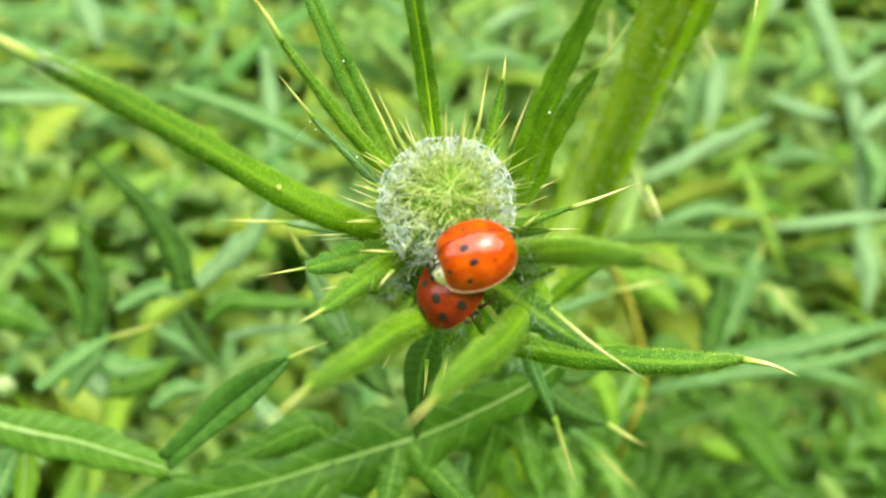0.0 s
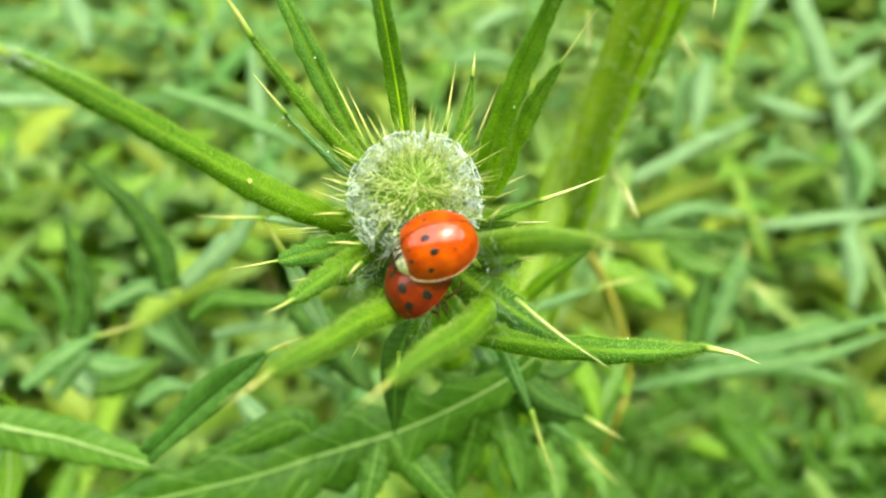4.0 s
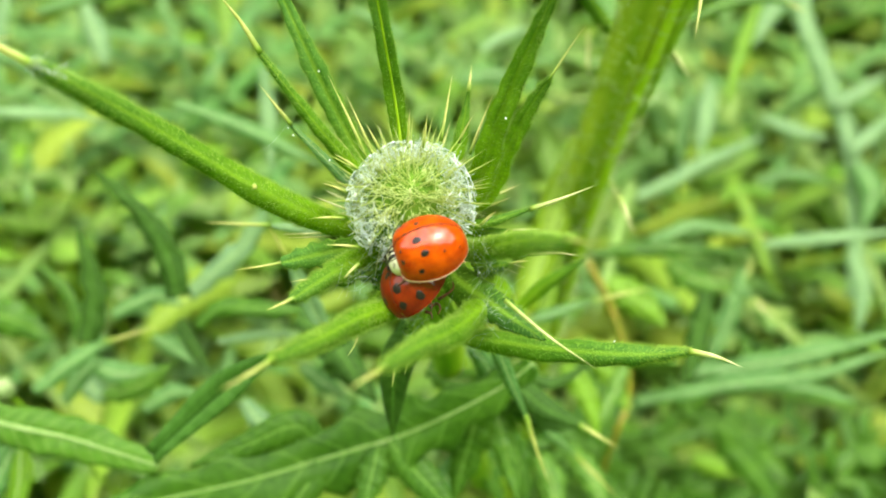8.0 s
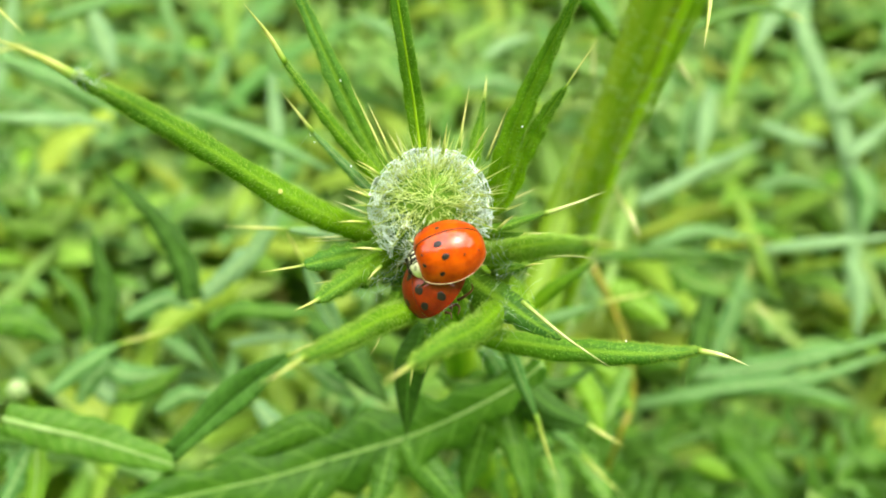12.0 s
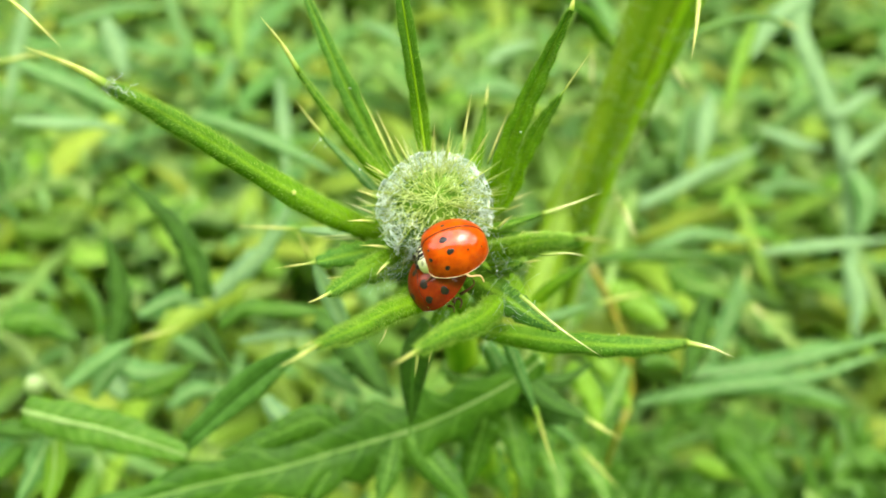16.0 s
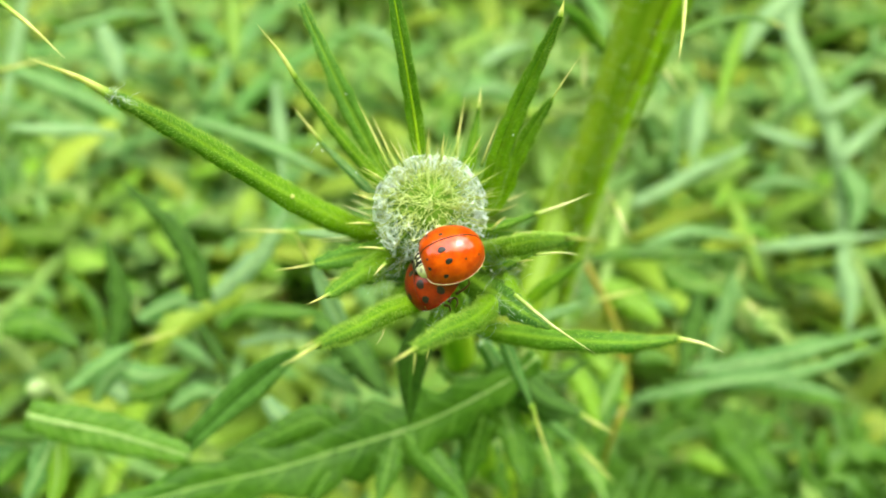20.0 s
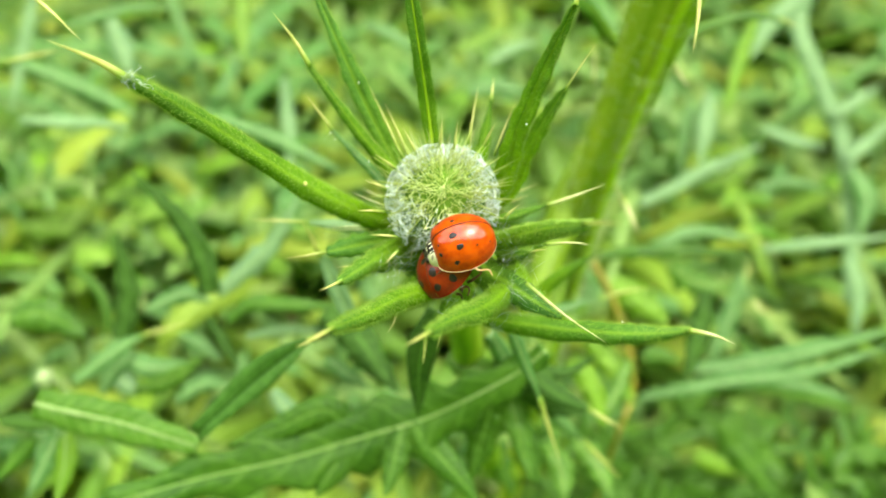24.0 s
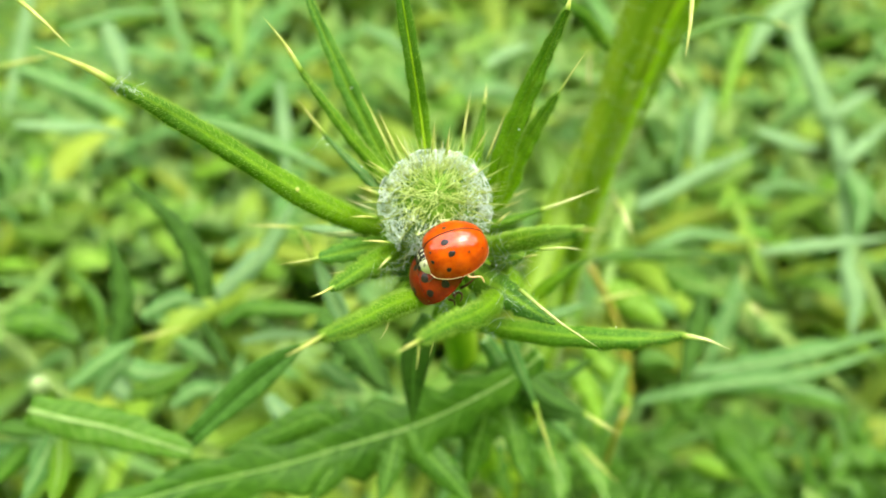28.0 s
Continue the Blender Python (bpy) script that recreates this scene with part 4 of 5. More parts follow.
far = other_plant(0.185, 0.235, 0.16, "grey-green thistle with long arching leaves standing further off")
west = other_plant(-0.14, 0.26, 0.14, "pale green thistle leaves standing among low weeds")
leaf(T, [(14.8, 53.5, 326.3), (10.6, 52.4, 322.3), (2.9, 51.2, 316.9), (-4.3, 50.8, 312.2), (-14.2, 48.7, 310.2), (-24.2, 46.0, 308.9), (-36.6, 43.5, 307.7), (-50.3, 40.1, 305.7)], 13.0, M_LEAF_BIG, seed=200, lobes=0.35, teeth=8, n=60, m=10, base=0.3, peak=0.5, tip=0.4, groove=0.1, curl=0.35, ripple=0.16, label="broad lobed lower leaf", rib=0.21)
leaf(T, [(-4.6, 50.6, 312.0), (-1.7, 47.7, 310.5), (2.2, 44.3, 308.5), (5.6, 41.4, 305.6)], 5.3, M_LEAF_BIG, seed=201, curl=0.6)
leaf(T, [(-14.2, 48.2, 309.6), (-16.5, 45.2, 308.0), (-19.0, 42.2, 305.1)], 5.2, M_LEAF_BIG, seed=202, curl=0.6)
leaf(T, [(-14.3, 49.3, 309.3), (-17.7, 52.0, 313.4), (-25.4, 49.9, 311.3), (-33.1, 48.0, 309.4)], 5.2, M_LEAF_BIG, seed=203, curl=0.5)
leaf(T, [(-33.5, 42.7, 321.1), (-25.5, 45.7, 328.3), (-20.8, 46.8, 332.3), (-16.8, 48.1, 335.0)], 4.6, M_LEAF_FOLD, seed=204, curl=0.5, groove=0.2, fold=0.45, spine_pts=[(-17.3, 47.5, 335.1), (-15.3, 48.2, 335.8), (-12.6, 49.0, 336.5)], spine_r=0.3)
leaf(T, [(-64.0, 53.6, 312.2), (-57.7, 52.1, 312.1), (-50.4, 50.6, 312.0), (-43.7, 48.8, 311.6), (-36.7, 46.9, 311.1)], 6.8, M_LEAF_SOFT, seed=205, lobes=0.08, teeth=5, curl=0.3, rib=0.36, ripple=0.06, base=0.8, peak=0.4, tip=0.35, rag=0.03)
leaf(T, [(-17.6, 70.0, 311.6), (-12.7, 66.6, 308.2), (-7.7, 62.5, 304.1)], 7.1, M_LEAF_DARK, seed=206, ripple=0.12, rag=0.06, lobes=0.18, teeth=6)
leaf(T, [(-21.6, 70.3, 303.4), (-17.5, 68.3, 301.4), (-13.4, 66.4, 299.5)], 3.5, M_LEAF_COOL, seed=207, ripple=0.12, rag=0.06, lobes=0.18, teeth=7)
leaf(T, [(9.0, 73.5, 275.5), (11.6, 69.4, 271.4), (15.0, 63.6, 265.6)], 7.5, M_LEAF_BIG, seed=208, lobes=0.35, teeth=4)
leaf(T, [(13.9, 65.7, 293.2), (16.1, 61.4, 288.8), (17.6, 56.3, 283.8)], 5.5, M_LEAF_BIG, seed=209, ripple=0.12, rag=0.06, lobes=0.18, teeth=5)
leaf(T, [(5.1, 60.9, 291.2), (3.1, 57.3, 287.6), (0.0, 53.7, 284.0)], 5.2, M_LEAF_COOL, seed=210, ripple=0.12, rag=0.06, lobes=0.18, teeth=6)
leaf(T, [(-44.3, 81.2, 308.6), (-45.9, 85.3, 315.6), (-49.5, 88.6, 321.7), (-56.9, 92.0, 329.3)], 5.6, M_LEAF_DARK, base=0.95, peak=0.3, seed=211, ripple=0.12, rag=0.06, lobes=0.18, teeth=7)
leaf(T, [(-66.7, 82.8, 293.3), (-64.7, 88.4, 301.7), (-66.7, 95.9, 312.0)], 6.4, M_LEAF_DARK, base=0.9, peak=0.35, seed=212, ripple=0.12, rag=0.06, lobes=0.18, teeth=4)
leaf(T, [(-85.4, 104.9, 292.8), (-79.5, 100.9, 288.8), (-77.1, 96.0, 283.8), (-79.1, 93.1, 280.9)], 2.8, M_LEAF_BIG, seed=213)
leaf(T, [(-69.7, 69.3, 296.8), (-62.0, 72.7, 301.6), (-55.4, 74.5, 304.8)], 4.4, M_LEAF_COOL, seed=214, ripple=0.12, rag=0.06, lobes=0.18, teeth=6, spine_pts=[(-55.8, 73.6, 305.3), (-51.4, 74.5, 306.2), (-46.1, 75.7, 307.4)], spine_r=0.4)
leaf(T, [(-67.5, 71.6, 290.5), (-64.4, 75.1, 294.1), (-60.0, 77.4, 296.4)], 3.8, M_LEAF_COOL, seed=215)
leaf(T, [(-60.2, 84.8, 299.6), (-52.8, 87.5, 302.2), (-46.9, 86.3, 301.1)], 4.8, M_LEAF_COOL, seed=216, ripple=0.12, rag=0.06, lobes=0.18, teeth=4)
leaf(T, [(-47.0, 89.6, 300.1), (-41.1, 92.5, 304.4), (-34.7, 95.1, 309.8), (-29.3, 99.9, 317.5)], 5.8, M_LEAF_PALE, seed=217, ripple=0.12, rag=0.06, lobes=0.18, teeth=5)
leaf(T, [(-41.0, 77.5, 304.9), (-36.1, 79.3, 308.2), (-26.3, 78.4, 308.7), (-18.0, 78.3, 308.6)], 4.0, M_LEAF_BIG, seed=218, ripple=0.12, rag=0.06, lobes=0.18, teeth=6)
leaf(T, [(-38.4, 78.2, 300.0), (-31.9, 79.0, 300.9), (-23.2, 79.3, 301.1)], 2.2, M_LEAF_PALE, seed=219)
leaf(T, [(-48.1, 84.9, 298.2), (-44.8, 81.3, 294.6), (-41.2, 77.3, 290.7)], 2.5, M_LEAF_DARK, seed=220)
leaf(T, [(-60.4, 94.1, 282.0), (-55.8, 92.4, 280.2), (-50.6, 89.7, 277.6)], 3.6, M_LEAF_COOL, seed=221)
leaf(T, [(-94.7, 91.2, 290.4), (-87.4, 91.7, 290.9), (-77.4, 88.3, 287.5)], 9.8, M_LEAF_BIG, seed=222, ripple=0.12, rag=0.06, lobes=0.18, teeth=6)
leaf(T, [(-75.7, 57.3, 301.7), (-70.8, 57.1, 301.6), (-65.9, 56.3, 300.8)], 3.3, M_LEAF_DARK, seed=223)
leaf(T, [(-64.3, 55.2, 302.5), (-66.5, 51.8, 299.0), (-69.6, 47.2, 294.4)], 5.2, M_LEAF_COOL, seed=224, ripple=0.12, rag=0.06, lobes=0.18, teeth=4)
leaf(T, [(-63.4, 55.0, 302.2), (-62.8, 50.6, 299.3), (-63.5, 45.6, 295.7)], 4.6, M_LEAF_FRESH, seed=270, curl=0.5, rib=0.2, lobes=0.15, teeth=5)
leaf(T, [(-71.0, 56.6, 298.2), (-73.8, 54.2, 295.8), (-77.5, 51.1, 292.7)], 3.9, M_LEAF_BIG, seed=225)
leaf(T, [(34.1, 107.1, 295.0), (42.2, 108.0, 295.9), (53.6, 108.2, 296.1), (70.1, 107.6, 295.5)], 4.1, M_LEAF_BIG, seed=226, ripple=0.12, rag=0.06, lobes=0.18, teeth=6)
leaf(T, [(59.3, 101.7, 289.6), (57.4, 94.8, 282.7), (54.1, 87.4, 275.3)], 6.7, M_LEAF_DARK, seed=227, ripple=0.12, rag=0.06, lobes=0.18, teeth=7)
leaf(T, [(46.9, 93.3, 260.0), (67.5, 95.2, 264.7), (87.2, 95.3, 269.0), (107.4, 99.0, 275.5)], 4.8, M_LEAF_COOL, seed=228, ripple=0.12, rag=0.06, lobes=0.18, teeth=4, groove=0.2)
leaf(T, [(61.9, 100.3, 262.7), (77.9, 100.7, 265.9), (91.6, 101.1, 270.6), (108.8, 102.8, 276.5)], 6.2, M_LEAF_COOL, seed=229, ripple=0.12, rag=0.06, lobes=0.18, teeth=5, groove=0.2)
leaf(T, [(49.9, 103.5, 263.0), (54.1, 104.3, 263.9), (59.8, 103.0, 262.6)], 5.5, M_LEAF_BIG, seed=230)
leaf(T, [(85.9, 108.8, 247.2), (98.1, 107.8, 246.2), (111.7, 105.3, 243.6)], 3.8, M_LEAF_COOL, seed=231)
leaf(T, [(26.5, 83.4, 287.4), (31.0, 78.8, 283.9), (33.2, 72.6, 278.6)], 6.5, M_LEAF_FRESH, seed=280, ripple=0.12, rag=0.06, lobes=0.2, teeth=5)
leaf(T, [(40.4, 87.2, 282.7), (36.7, 80.4, 279.7), (31.8, 73.8, 276.9)], 4.8, M_LEAF_SOFT, seed=281, ripple=0.12, rag=0.06, lobes=0.2, teeth=5)
leaf(T, [(32.3, 94.4, 281.7), (37.6, 88.9, 278.6), (41.6, 81.7, 273.7)], 7.6, M_LEAF_FRESH, seed=282, ripple=0.12, rag=0.06, lobes=0.2, teeth=5)
leaf(T, [(28.0, 73.3, 273.4), (32.2, 67.6, 271.7), (34.5, 61.4, 269.2)], 6.5, M_LEAF_SOFT, seed=283, ripple=0.12, rag=0.06, lobes=0.2, teeth=5)
leaf(T, [(20.4, 65.8, 283.1), (22.9, 61.0, 280.8), (23.1, 56.3, 278.7)], 6.6, M_LEAF_SOFT, seed=284, ripple=0.12, rag=0.06, lobes=0.2, teeth=5)
leaf(west, [(-68.6, 82.9, 287.7), (-60.6, 80.1, 287.5), (-51.7, 79.7, 290.0)], 5.9, M_LEAF_COOL, seed=285, ripple=0.12, rag=0.06, lobes=0.2, teeth=5)
leaf(west, [(-63.3, 75.7, 285.7), (-55.5, 76.1, 289.1), (-48.0, 78.0, 294.0)], 5.0, M_LEAF_SOFT, seed=286, ripple=0.12, rag=0.06, lobes=0.2, teeth=5)
leaf(west, [(-52.8, 70.7, 289.0), (-47.5, 72.4, 292.3), (-41.1, 71.8, 293.1)], 4.4, M_LEAF_COOL, seed=287, ripple=0.12, rag=0.06, lobes=0.2, teeth=5)
leaf(west, [(-72.9, 84.6, 283.7), (-67.7, 80.1, 281.7), (-62.7, 78.1, 282.4)], 5.5, M_LEAF_PALE, seed=288, ripple=0.12, rag=0.06, lobes=0.2, teeth=5)
leaf(T, [(-30.9, 65.1, 300.5), (-27.4, 61.6, 299.6), (-22.5, 58.8, 299.5)], 4.4, M_LEAF_PALE, seed=289, ripple=0.12, rag=0.06, lobes=0.2, teeth=5)
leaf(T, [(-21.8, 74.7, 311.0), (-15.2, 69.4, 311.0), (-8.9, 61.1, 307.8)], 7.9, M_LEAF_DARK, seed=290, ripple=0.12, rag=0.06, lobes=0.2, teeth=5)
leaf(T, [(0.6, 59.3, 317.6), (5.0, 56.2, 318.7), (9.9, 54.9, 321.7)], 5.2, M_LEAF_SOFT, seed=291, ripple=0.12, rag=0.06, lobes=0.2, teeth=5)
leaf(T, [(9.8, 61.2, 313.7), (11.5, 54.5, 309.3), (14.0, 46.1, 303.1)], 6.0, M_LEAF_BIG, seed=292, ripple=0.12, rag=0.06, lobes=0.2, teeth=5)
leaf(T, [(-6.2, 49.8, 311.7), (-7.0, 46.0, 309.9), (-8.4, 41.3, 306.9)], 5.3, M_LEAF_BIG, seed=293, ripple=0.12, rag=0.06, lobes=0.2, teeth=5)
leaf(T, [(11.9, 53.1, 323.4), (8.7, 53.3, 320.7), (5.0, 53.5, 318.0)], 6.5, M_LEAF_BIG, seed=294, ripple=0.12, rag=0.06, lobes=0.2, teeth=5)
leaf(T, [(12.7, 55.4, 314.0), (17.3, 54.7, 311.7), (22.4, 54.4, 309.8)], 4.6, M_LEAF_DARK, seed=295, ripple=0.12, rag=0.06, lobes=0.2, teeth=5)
leaf(T, [(8.4, 56.5, 312.4), (6.7, 52.8, 306.8), (4.5, 47.8, 299.9)], 7.5, M_LEAF_BIG, seed=296, ripple=0.12, rag=0.06, lobes=0.2, teeth=5)
leaf(T, [(42.9, 119.0, 274.8), (49.9, 115.1, 272.7), (56.7, 109.7, 268.9)], 11, M_LEAF_FRESH, seed=297, ripple=0.12, rag=0.06, lobes=0.2, teeth=5)
leaf(T, [(59.8, 126.2, 275.1), (65.5, 124.0, 271.0), (77.2, 122.8, 268.0)], 9, M_LEAF_SOFT, seed=298, ripple=0.12, rag=0.06, lobes=0.2, teeth=5)
leaf(far, [(144.0, 266.6, 296.0), (136.0, 254.9, 284.4), (145.6, 235.1, 264.6), (153.8, 217.4, 246.8), (155.0, 192.2, 221.7), (152.9, 177.0, 206.5)], 8.3, M_LEAF_PALE, seed=232, curl=0.5, n=40, base=0.9, tip=0.5)
leaf(far, [(146.5, 224.8, 259.9), (155.1, 228.7, 263.8), (164.8, 233.3, 268.4)], 6.0, M_LEAF_PALE, seed=233)
leaf(far, [(151.6, 212.7, 247.8), (160.2, 218.0, 253.1), (170.9, 224.9, 260.0)], 6.4, M_LEAF_PALE, seed=234)
leaf(far, [(153.2, 210.4, 245.5), (158.8, 202.9, 238.0), (155.3, 192.3, 227.4)], 10.7, M_LEAF_COOL, seed=235)
leaf(far, [(62.4, 183.7, 247.1), (76.0, 187.7, 251.1), (89.6, 193.0, 256.4), (102.3, 197.1, 260.6), (111.2, 200.1, 263.6)], 6.8, M_LEAF_PALE, seed=236, ripple=0.12, rag=0.06, lobes=0.2)
leaf(far, [(88.8, 192.7, 250.4), (98.8, 195.6, 253.3), (110.8, 198.5, 256.3)], 9.3, M_LEAF_LIME, seed=237)
leaf(far, [(118.9, 221.6, 256.8), (130.9, 218.3, 253.5), (143.6, 216.1, 251.2)], 6.0, M_LEAF_PALE, seed=238)
leaf(far, [(121.1, 214.5, 232.7), (136.4, 216.6, 234.8), (155.8, 212.6, 230.8)], 5.4, M_LEAF_COOL, seed=239)
leaf(far, [(61.5, 149.5, 259.6), (76.1, 153.1, 263.2), (93.9, 151.3, 261.4)], 5.5, M_LEAF_COOL, seed=240, ripple=0.12, rag=0.06, lobes=0.18, teeth=4, spine_pts=[(92.2, 151.5, 261.6), (95.6, 151.0, 261.0), (99.0, 150.7, 260.8)], spine_r=0.5)
leaf(far, [(97.8, 153.1, 256.1), (117.7, 154.6, 257.6), (140.2, 156.2, 259.2)], 4.2, M_LEAF_PALE, seed=241)
leaf(far, [(93.2, 196.3, 313.5), (87.3, 184.8, 301.9), (83.0, 173.9, 291.1)], 5.0, M_LEAF_FRESH, seed=242)
leaf(far, [(125.5, 231.3, 306.1), (111.6, 223.8, 298.5), (103.2, 213.9, 288.7)], 8.1, M_LEAF_PALE, seed=243)
leaf(far, [(93.3, 214.6, 275.2), (91.8, 206.0, 266.6), (88.9, 196.0, 256.6)], 8.0, M_LEAF_PALE, seed=244)
leaf(far, [(88.7, 217.7, 269.8), (86.6, 209.0, 261.1), (84.1, 198.8, 250.9)], 6.2, M_LEAF_COOL, seed=245)
leaf(far, [(88.4, 140.1, 257.3), (83.3, 130.4, 247.5), (77.1, 120.7, 237.9)], 7.1, M_LEAF_COOL, seed=246, ripple=0.12, rag=0.06, lobes=0.18, teeth=6, spine_pts=[(88.1, 138.4, 255.5), (89.3, 141.3, 258.5), (89.6, 144.2, 261.4)], spine_r=0.5)
leaf(far, [(82.0, 130.2, 261.5), (86.7, 128.0, 259.3)], 3.2, M_LEAF_COOL, seed=247, spine_pts=[(85.9, 128.3, 259.6), (89.5, 126.1, 257.4), (92.9, 123.9, 255.2)], spine_r=0.5)
leaf(far, [(76.6, 104.1, 235.4), (84.8, 96.0, 227.3), (93.1, 88.3, 219.6)], 10.6, M_LEAF_BIG, seed=248, ripple=0.12, rag=0.06, lobes=0.18, teeth=4)
leaf(far, [(79.9, 113.3, 202.1), (86.1, 111.7, 200.6), (93.3, 109.2, 198.1)], 7.5, M_LEAF_FRESH, seed=249)
leaf(far, [(146.6, 180.4, 226.9), (150.5, 171.7, 218.2), (148.2, 160.2, 206.6)], 8.0, M_LEAF_PALE, seed=250)
leaf(west, [(-103.3, 194.0, 311.1), (-99.4, 187.7, 304.9), (-96.2, 181.0, 298.2)], 7.4, M_LEAF_PALE, seed=251)
leaf(west, [(-105.5, 173.3, 318.8), (-96.2, 175.6, 321.0), (-86.2, 177.2, 322.6), (-74.0, 176.9, 322.3)], 3.7, M_LEAF_COOL, seed=252)
leaf(west, [(-105.2, 137.5, 311.3), (-95.5, 137.2, 310.9), (-85.9, 137.1, 310.8), (-76.7, 136.0, 309.7)], 3.6, M_LEAF_PALE, seed=253)
leaf(west, [(-130.2, 184.8, 302.0), (-117.1, 181.2, 298.4), (-103.9, 177.1, 294.3), (-93.1, 172.3, 289.5)], 6.1, M_LEAF_COOL, seed=254)
leaf(west, [(-56.5, 130.2, 318.0), (-44.1, 127.4, 315.2), (-33.6, 124.0, 311.9), (-23.2, 120.2, 308.1)], 4.1, M_LEAF_COOL, seed=255)
leaf(west, [(-156.9, 250.5, 297.0), (-160.8, 233.8, 280.3), (-164.5, 215.7, 262.1)], 5.8, M_LEAF_PALE, seed=256)
leaf(west, [(-79.0, 250.8, 297.2), (-78.2, 240.2, 286.6), (-77.1, 231.1, 277.5)], 7.5, M_LEAF_LIME, seed=257)
leaf(west, [(-42.6, 154.0, 313.6), (-41.2, 144.6, 304.2), (-40.2, 135.3, 294.9)], 4.3, M_LEAF_PALE, seed=258)
leaf(west, [(-30.4, 232.2, 292.7), (-20.3, 229.3, 289.9), (-12.1, 224.2, 284.8)], 6.0, M_LEAF_COOL, seed=259)
leaf(west, [(2.1, 215.6, 290.4), (9.8, 218.4, 293.2), (21.4, 222.7, 297.4)], 4.6, M_LEAF_LIME, seed=260)
leaf(west, [(13.3, 203.6, 292.5), (20.6, 207.0, 295.9), (29.9, 208.8, 297.6)], 4.8, M_LEAF_PALE, seed=261)
leaf(west, [(6.2, 214.9, 275.5), (18.2, 216.4, 277.0), (28.3, 214.3, 274.9)], 8.0, M_LEAF_COOL, seed=262)
part("spine", spike([V(q) for q in ((28.3, 76.3, 336.0), (28.9, 73.1, 335.5), (29.5, 69.8, 334.8))], 0.42 * MM), M_SPINE_PALE, thistle)
part("spine", spike([V(q) for q in ((70.5, 102.7, 286.1), (71.7, 100.3, 285.6), (73.0, 97.4, 284.6))], 0.5 * MM), M_SPINE_PALE, thistle)
part("spine", spike([V(q) for q in ((24.9, 95.9, 345.6), (25.0, 97.2, 347.0), (25.0, 98.6, 348.5))], 0.42 * MM), M_SPINE_PALE, thistle)
part("spine", spike([V((-79.3, 102.9, 344.5)), V((-72.7, 103.0, 346.1)), V((-67.0, 103.0, 347.4))], 0.5 * MM), M_SPINE, west)


def weed(x, y, count, radius, low, high, seed, size):
    """A low weed with rounded bright leaves on thin stalks."""
    rnd = random.Random(seed)
    ob = tagged(new("weed"), "low weed with rounded bright yellow-green leaves", "weed", "leafy weeds")
    ob.location = (x, y, GROUND)
    bpy.context.view_layer.update()
    for k in range(count):
        a, r = rnd.random() * 6.283, radius * math.sqrt(rnd.random())
        p = Vector((x + r * math.cos(a), y + r * math.sin(a), rnd.uniform(low, high)))
        part("stalk", tube(bmesh.new(), spline([Vector((x + 0.2 * (p.x - x), y + 0.2 * (p.y - y), GROUND - 0.02)), Vector((p.x, p.y, (p.z + GROUND) * 0.5)), p], 5), [0.0007] * 6, 5), M_STEM, ob)
        b = rnd.random() * 6.283
        d = Vector((math.cos(b), math.sin(b), rnd.uniform(-0.3, 0.3))) * size * MM * rnd.uniform(0.7, 1.3)
        lf = bmesh.new()
        blade(lf, [p, p + d * 0.5 + Vector((0, 0, 0.002)), p + d], d.length * rnd.uniform(0.4, 0.65), Vector((rnd.uniform(-0.4, 0.4), rnd.uniform(-0.7, 0.1), 1)).normalized(), curl=0.5, n=9, m=4, base=0.35, peak=0.45, seed=k, rag=0.06)
        part("leaf", lf, rnd.choice((M_LEAF_LIME, M_LEAF_FRESH, M_LEAF_SOFT)), ob)


for q, count, radius, seed, size in (((-139.7, 237.9, 213.6), 26, 0.055, 61, 19), ((-101.5, 268.0, 201.3), 26, 0.045, 62, 18), ((132.6, 206.3, 182.1), 9, 0.06, 63, 17), ((185.2, 235.1, 168.4), 18, 0.05, 64, 19), ((-186.8, 400.7, 206.7), 22, 0.08, 65, 24), ((22.4, 386.5, 192.5), 20, 0.09, 66, 24), ((183.6, 357.7, 163.7), 20, 0.09, 67, 24)):
    weed(q[0] * MM, q[1] * MM, count, radius, q[2] * MM - 0.03, q[2] * MM + 0.015, seed, size)

# a thin rusty stalk and a pale closed bud lower down
rusty = tagged(new("weed_stalk"), "thin bent rusty-yellow weed stalk", "stalk")
rusty.location = V((38.6, 77.5, 265.4)) * 1.0
rusty.location.z = GROUND
bpy.context.view_layer.update()
low = V((38.1, 77.2, 263.6))
line = spline([Vector((low.x, low.y + 0.01, GROUND - 0.02)), Vector((low.x, low.y + 0.004, low.z * 0.6)), low, V((41.8, 84.0, 273.3)), V((41.2, 90.2, 280.9)), V((37.6, 97.4, 289.5)), V((32.5, 103.3, 296.8))], 40)
part("stalk", tube(bmesh.new(), line, [0.0006 + 0.0005 * (i / 40) ** 2 for i in range(41)], 8), M_STEM_RED, rusty)
pale = tagged(new("weed_bud"), "small pale closed bud on a thin stalk", "bud")
c = V((-74.9, 69.6, 297.1))
pale.location = (c.x, c.y + 0.03, GROUND)
bpy.context.view_layer.update()
bm = bmesh.new()
bmesh.ops.create_uvsphere(bm, u_segments=16, v_segments=10, radius=1)
for v in bm.verts:
    v.co = c + Vector((v.co.x * 0.0017, v.co.y * 0.0017, v.co.z * 0.0022)) * (1 + 0.1 * math.sin(6 * math.atan2(v.co.y, v.co.x)))
part("bud", bm, M_PALE_BUD, pale)
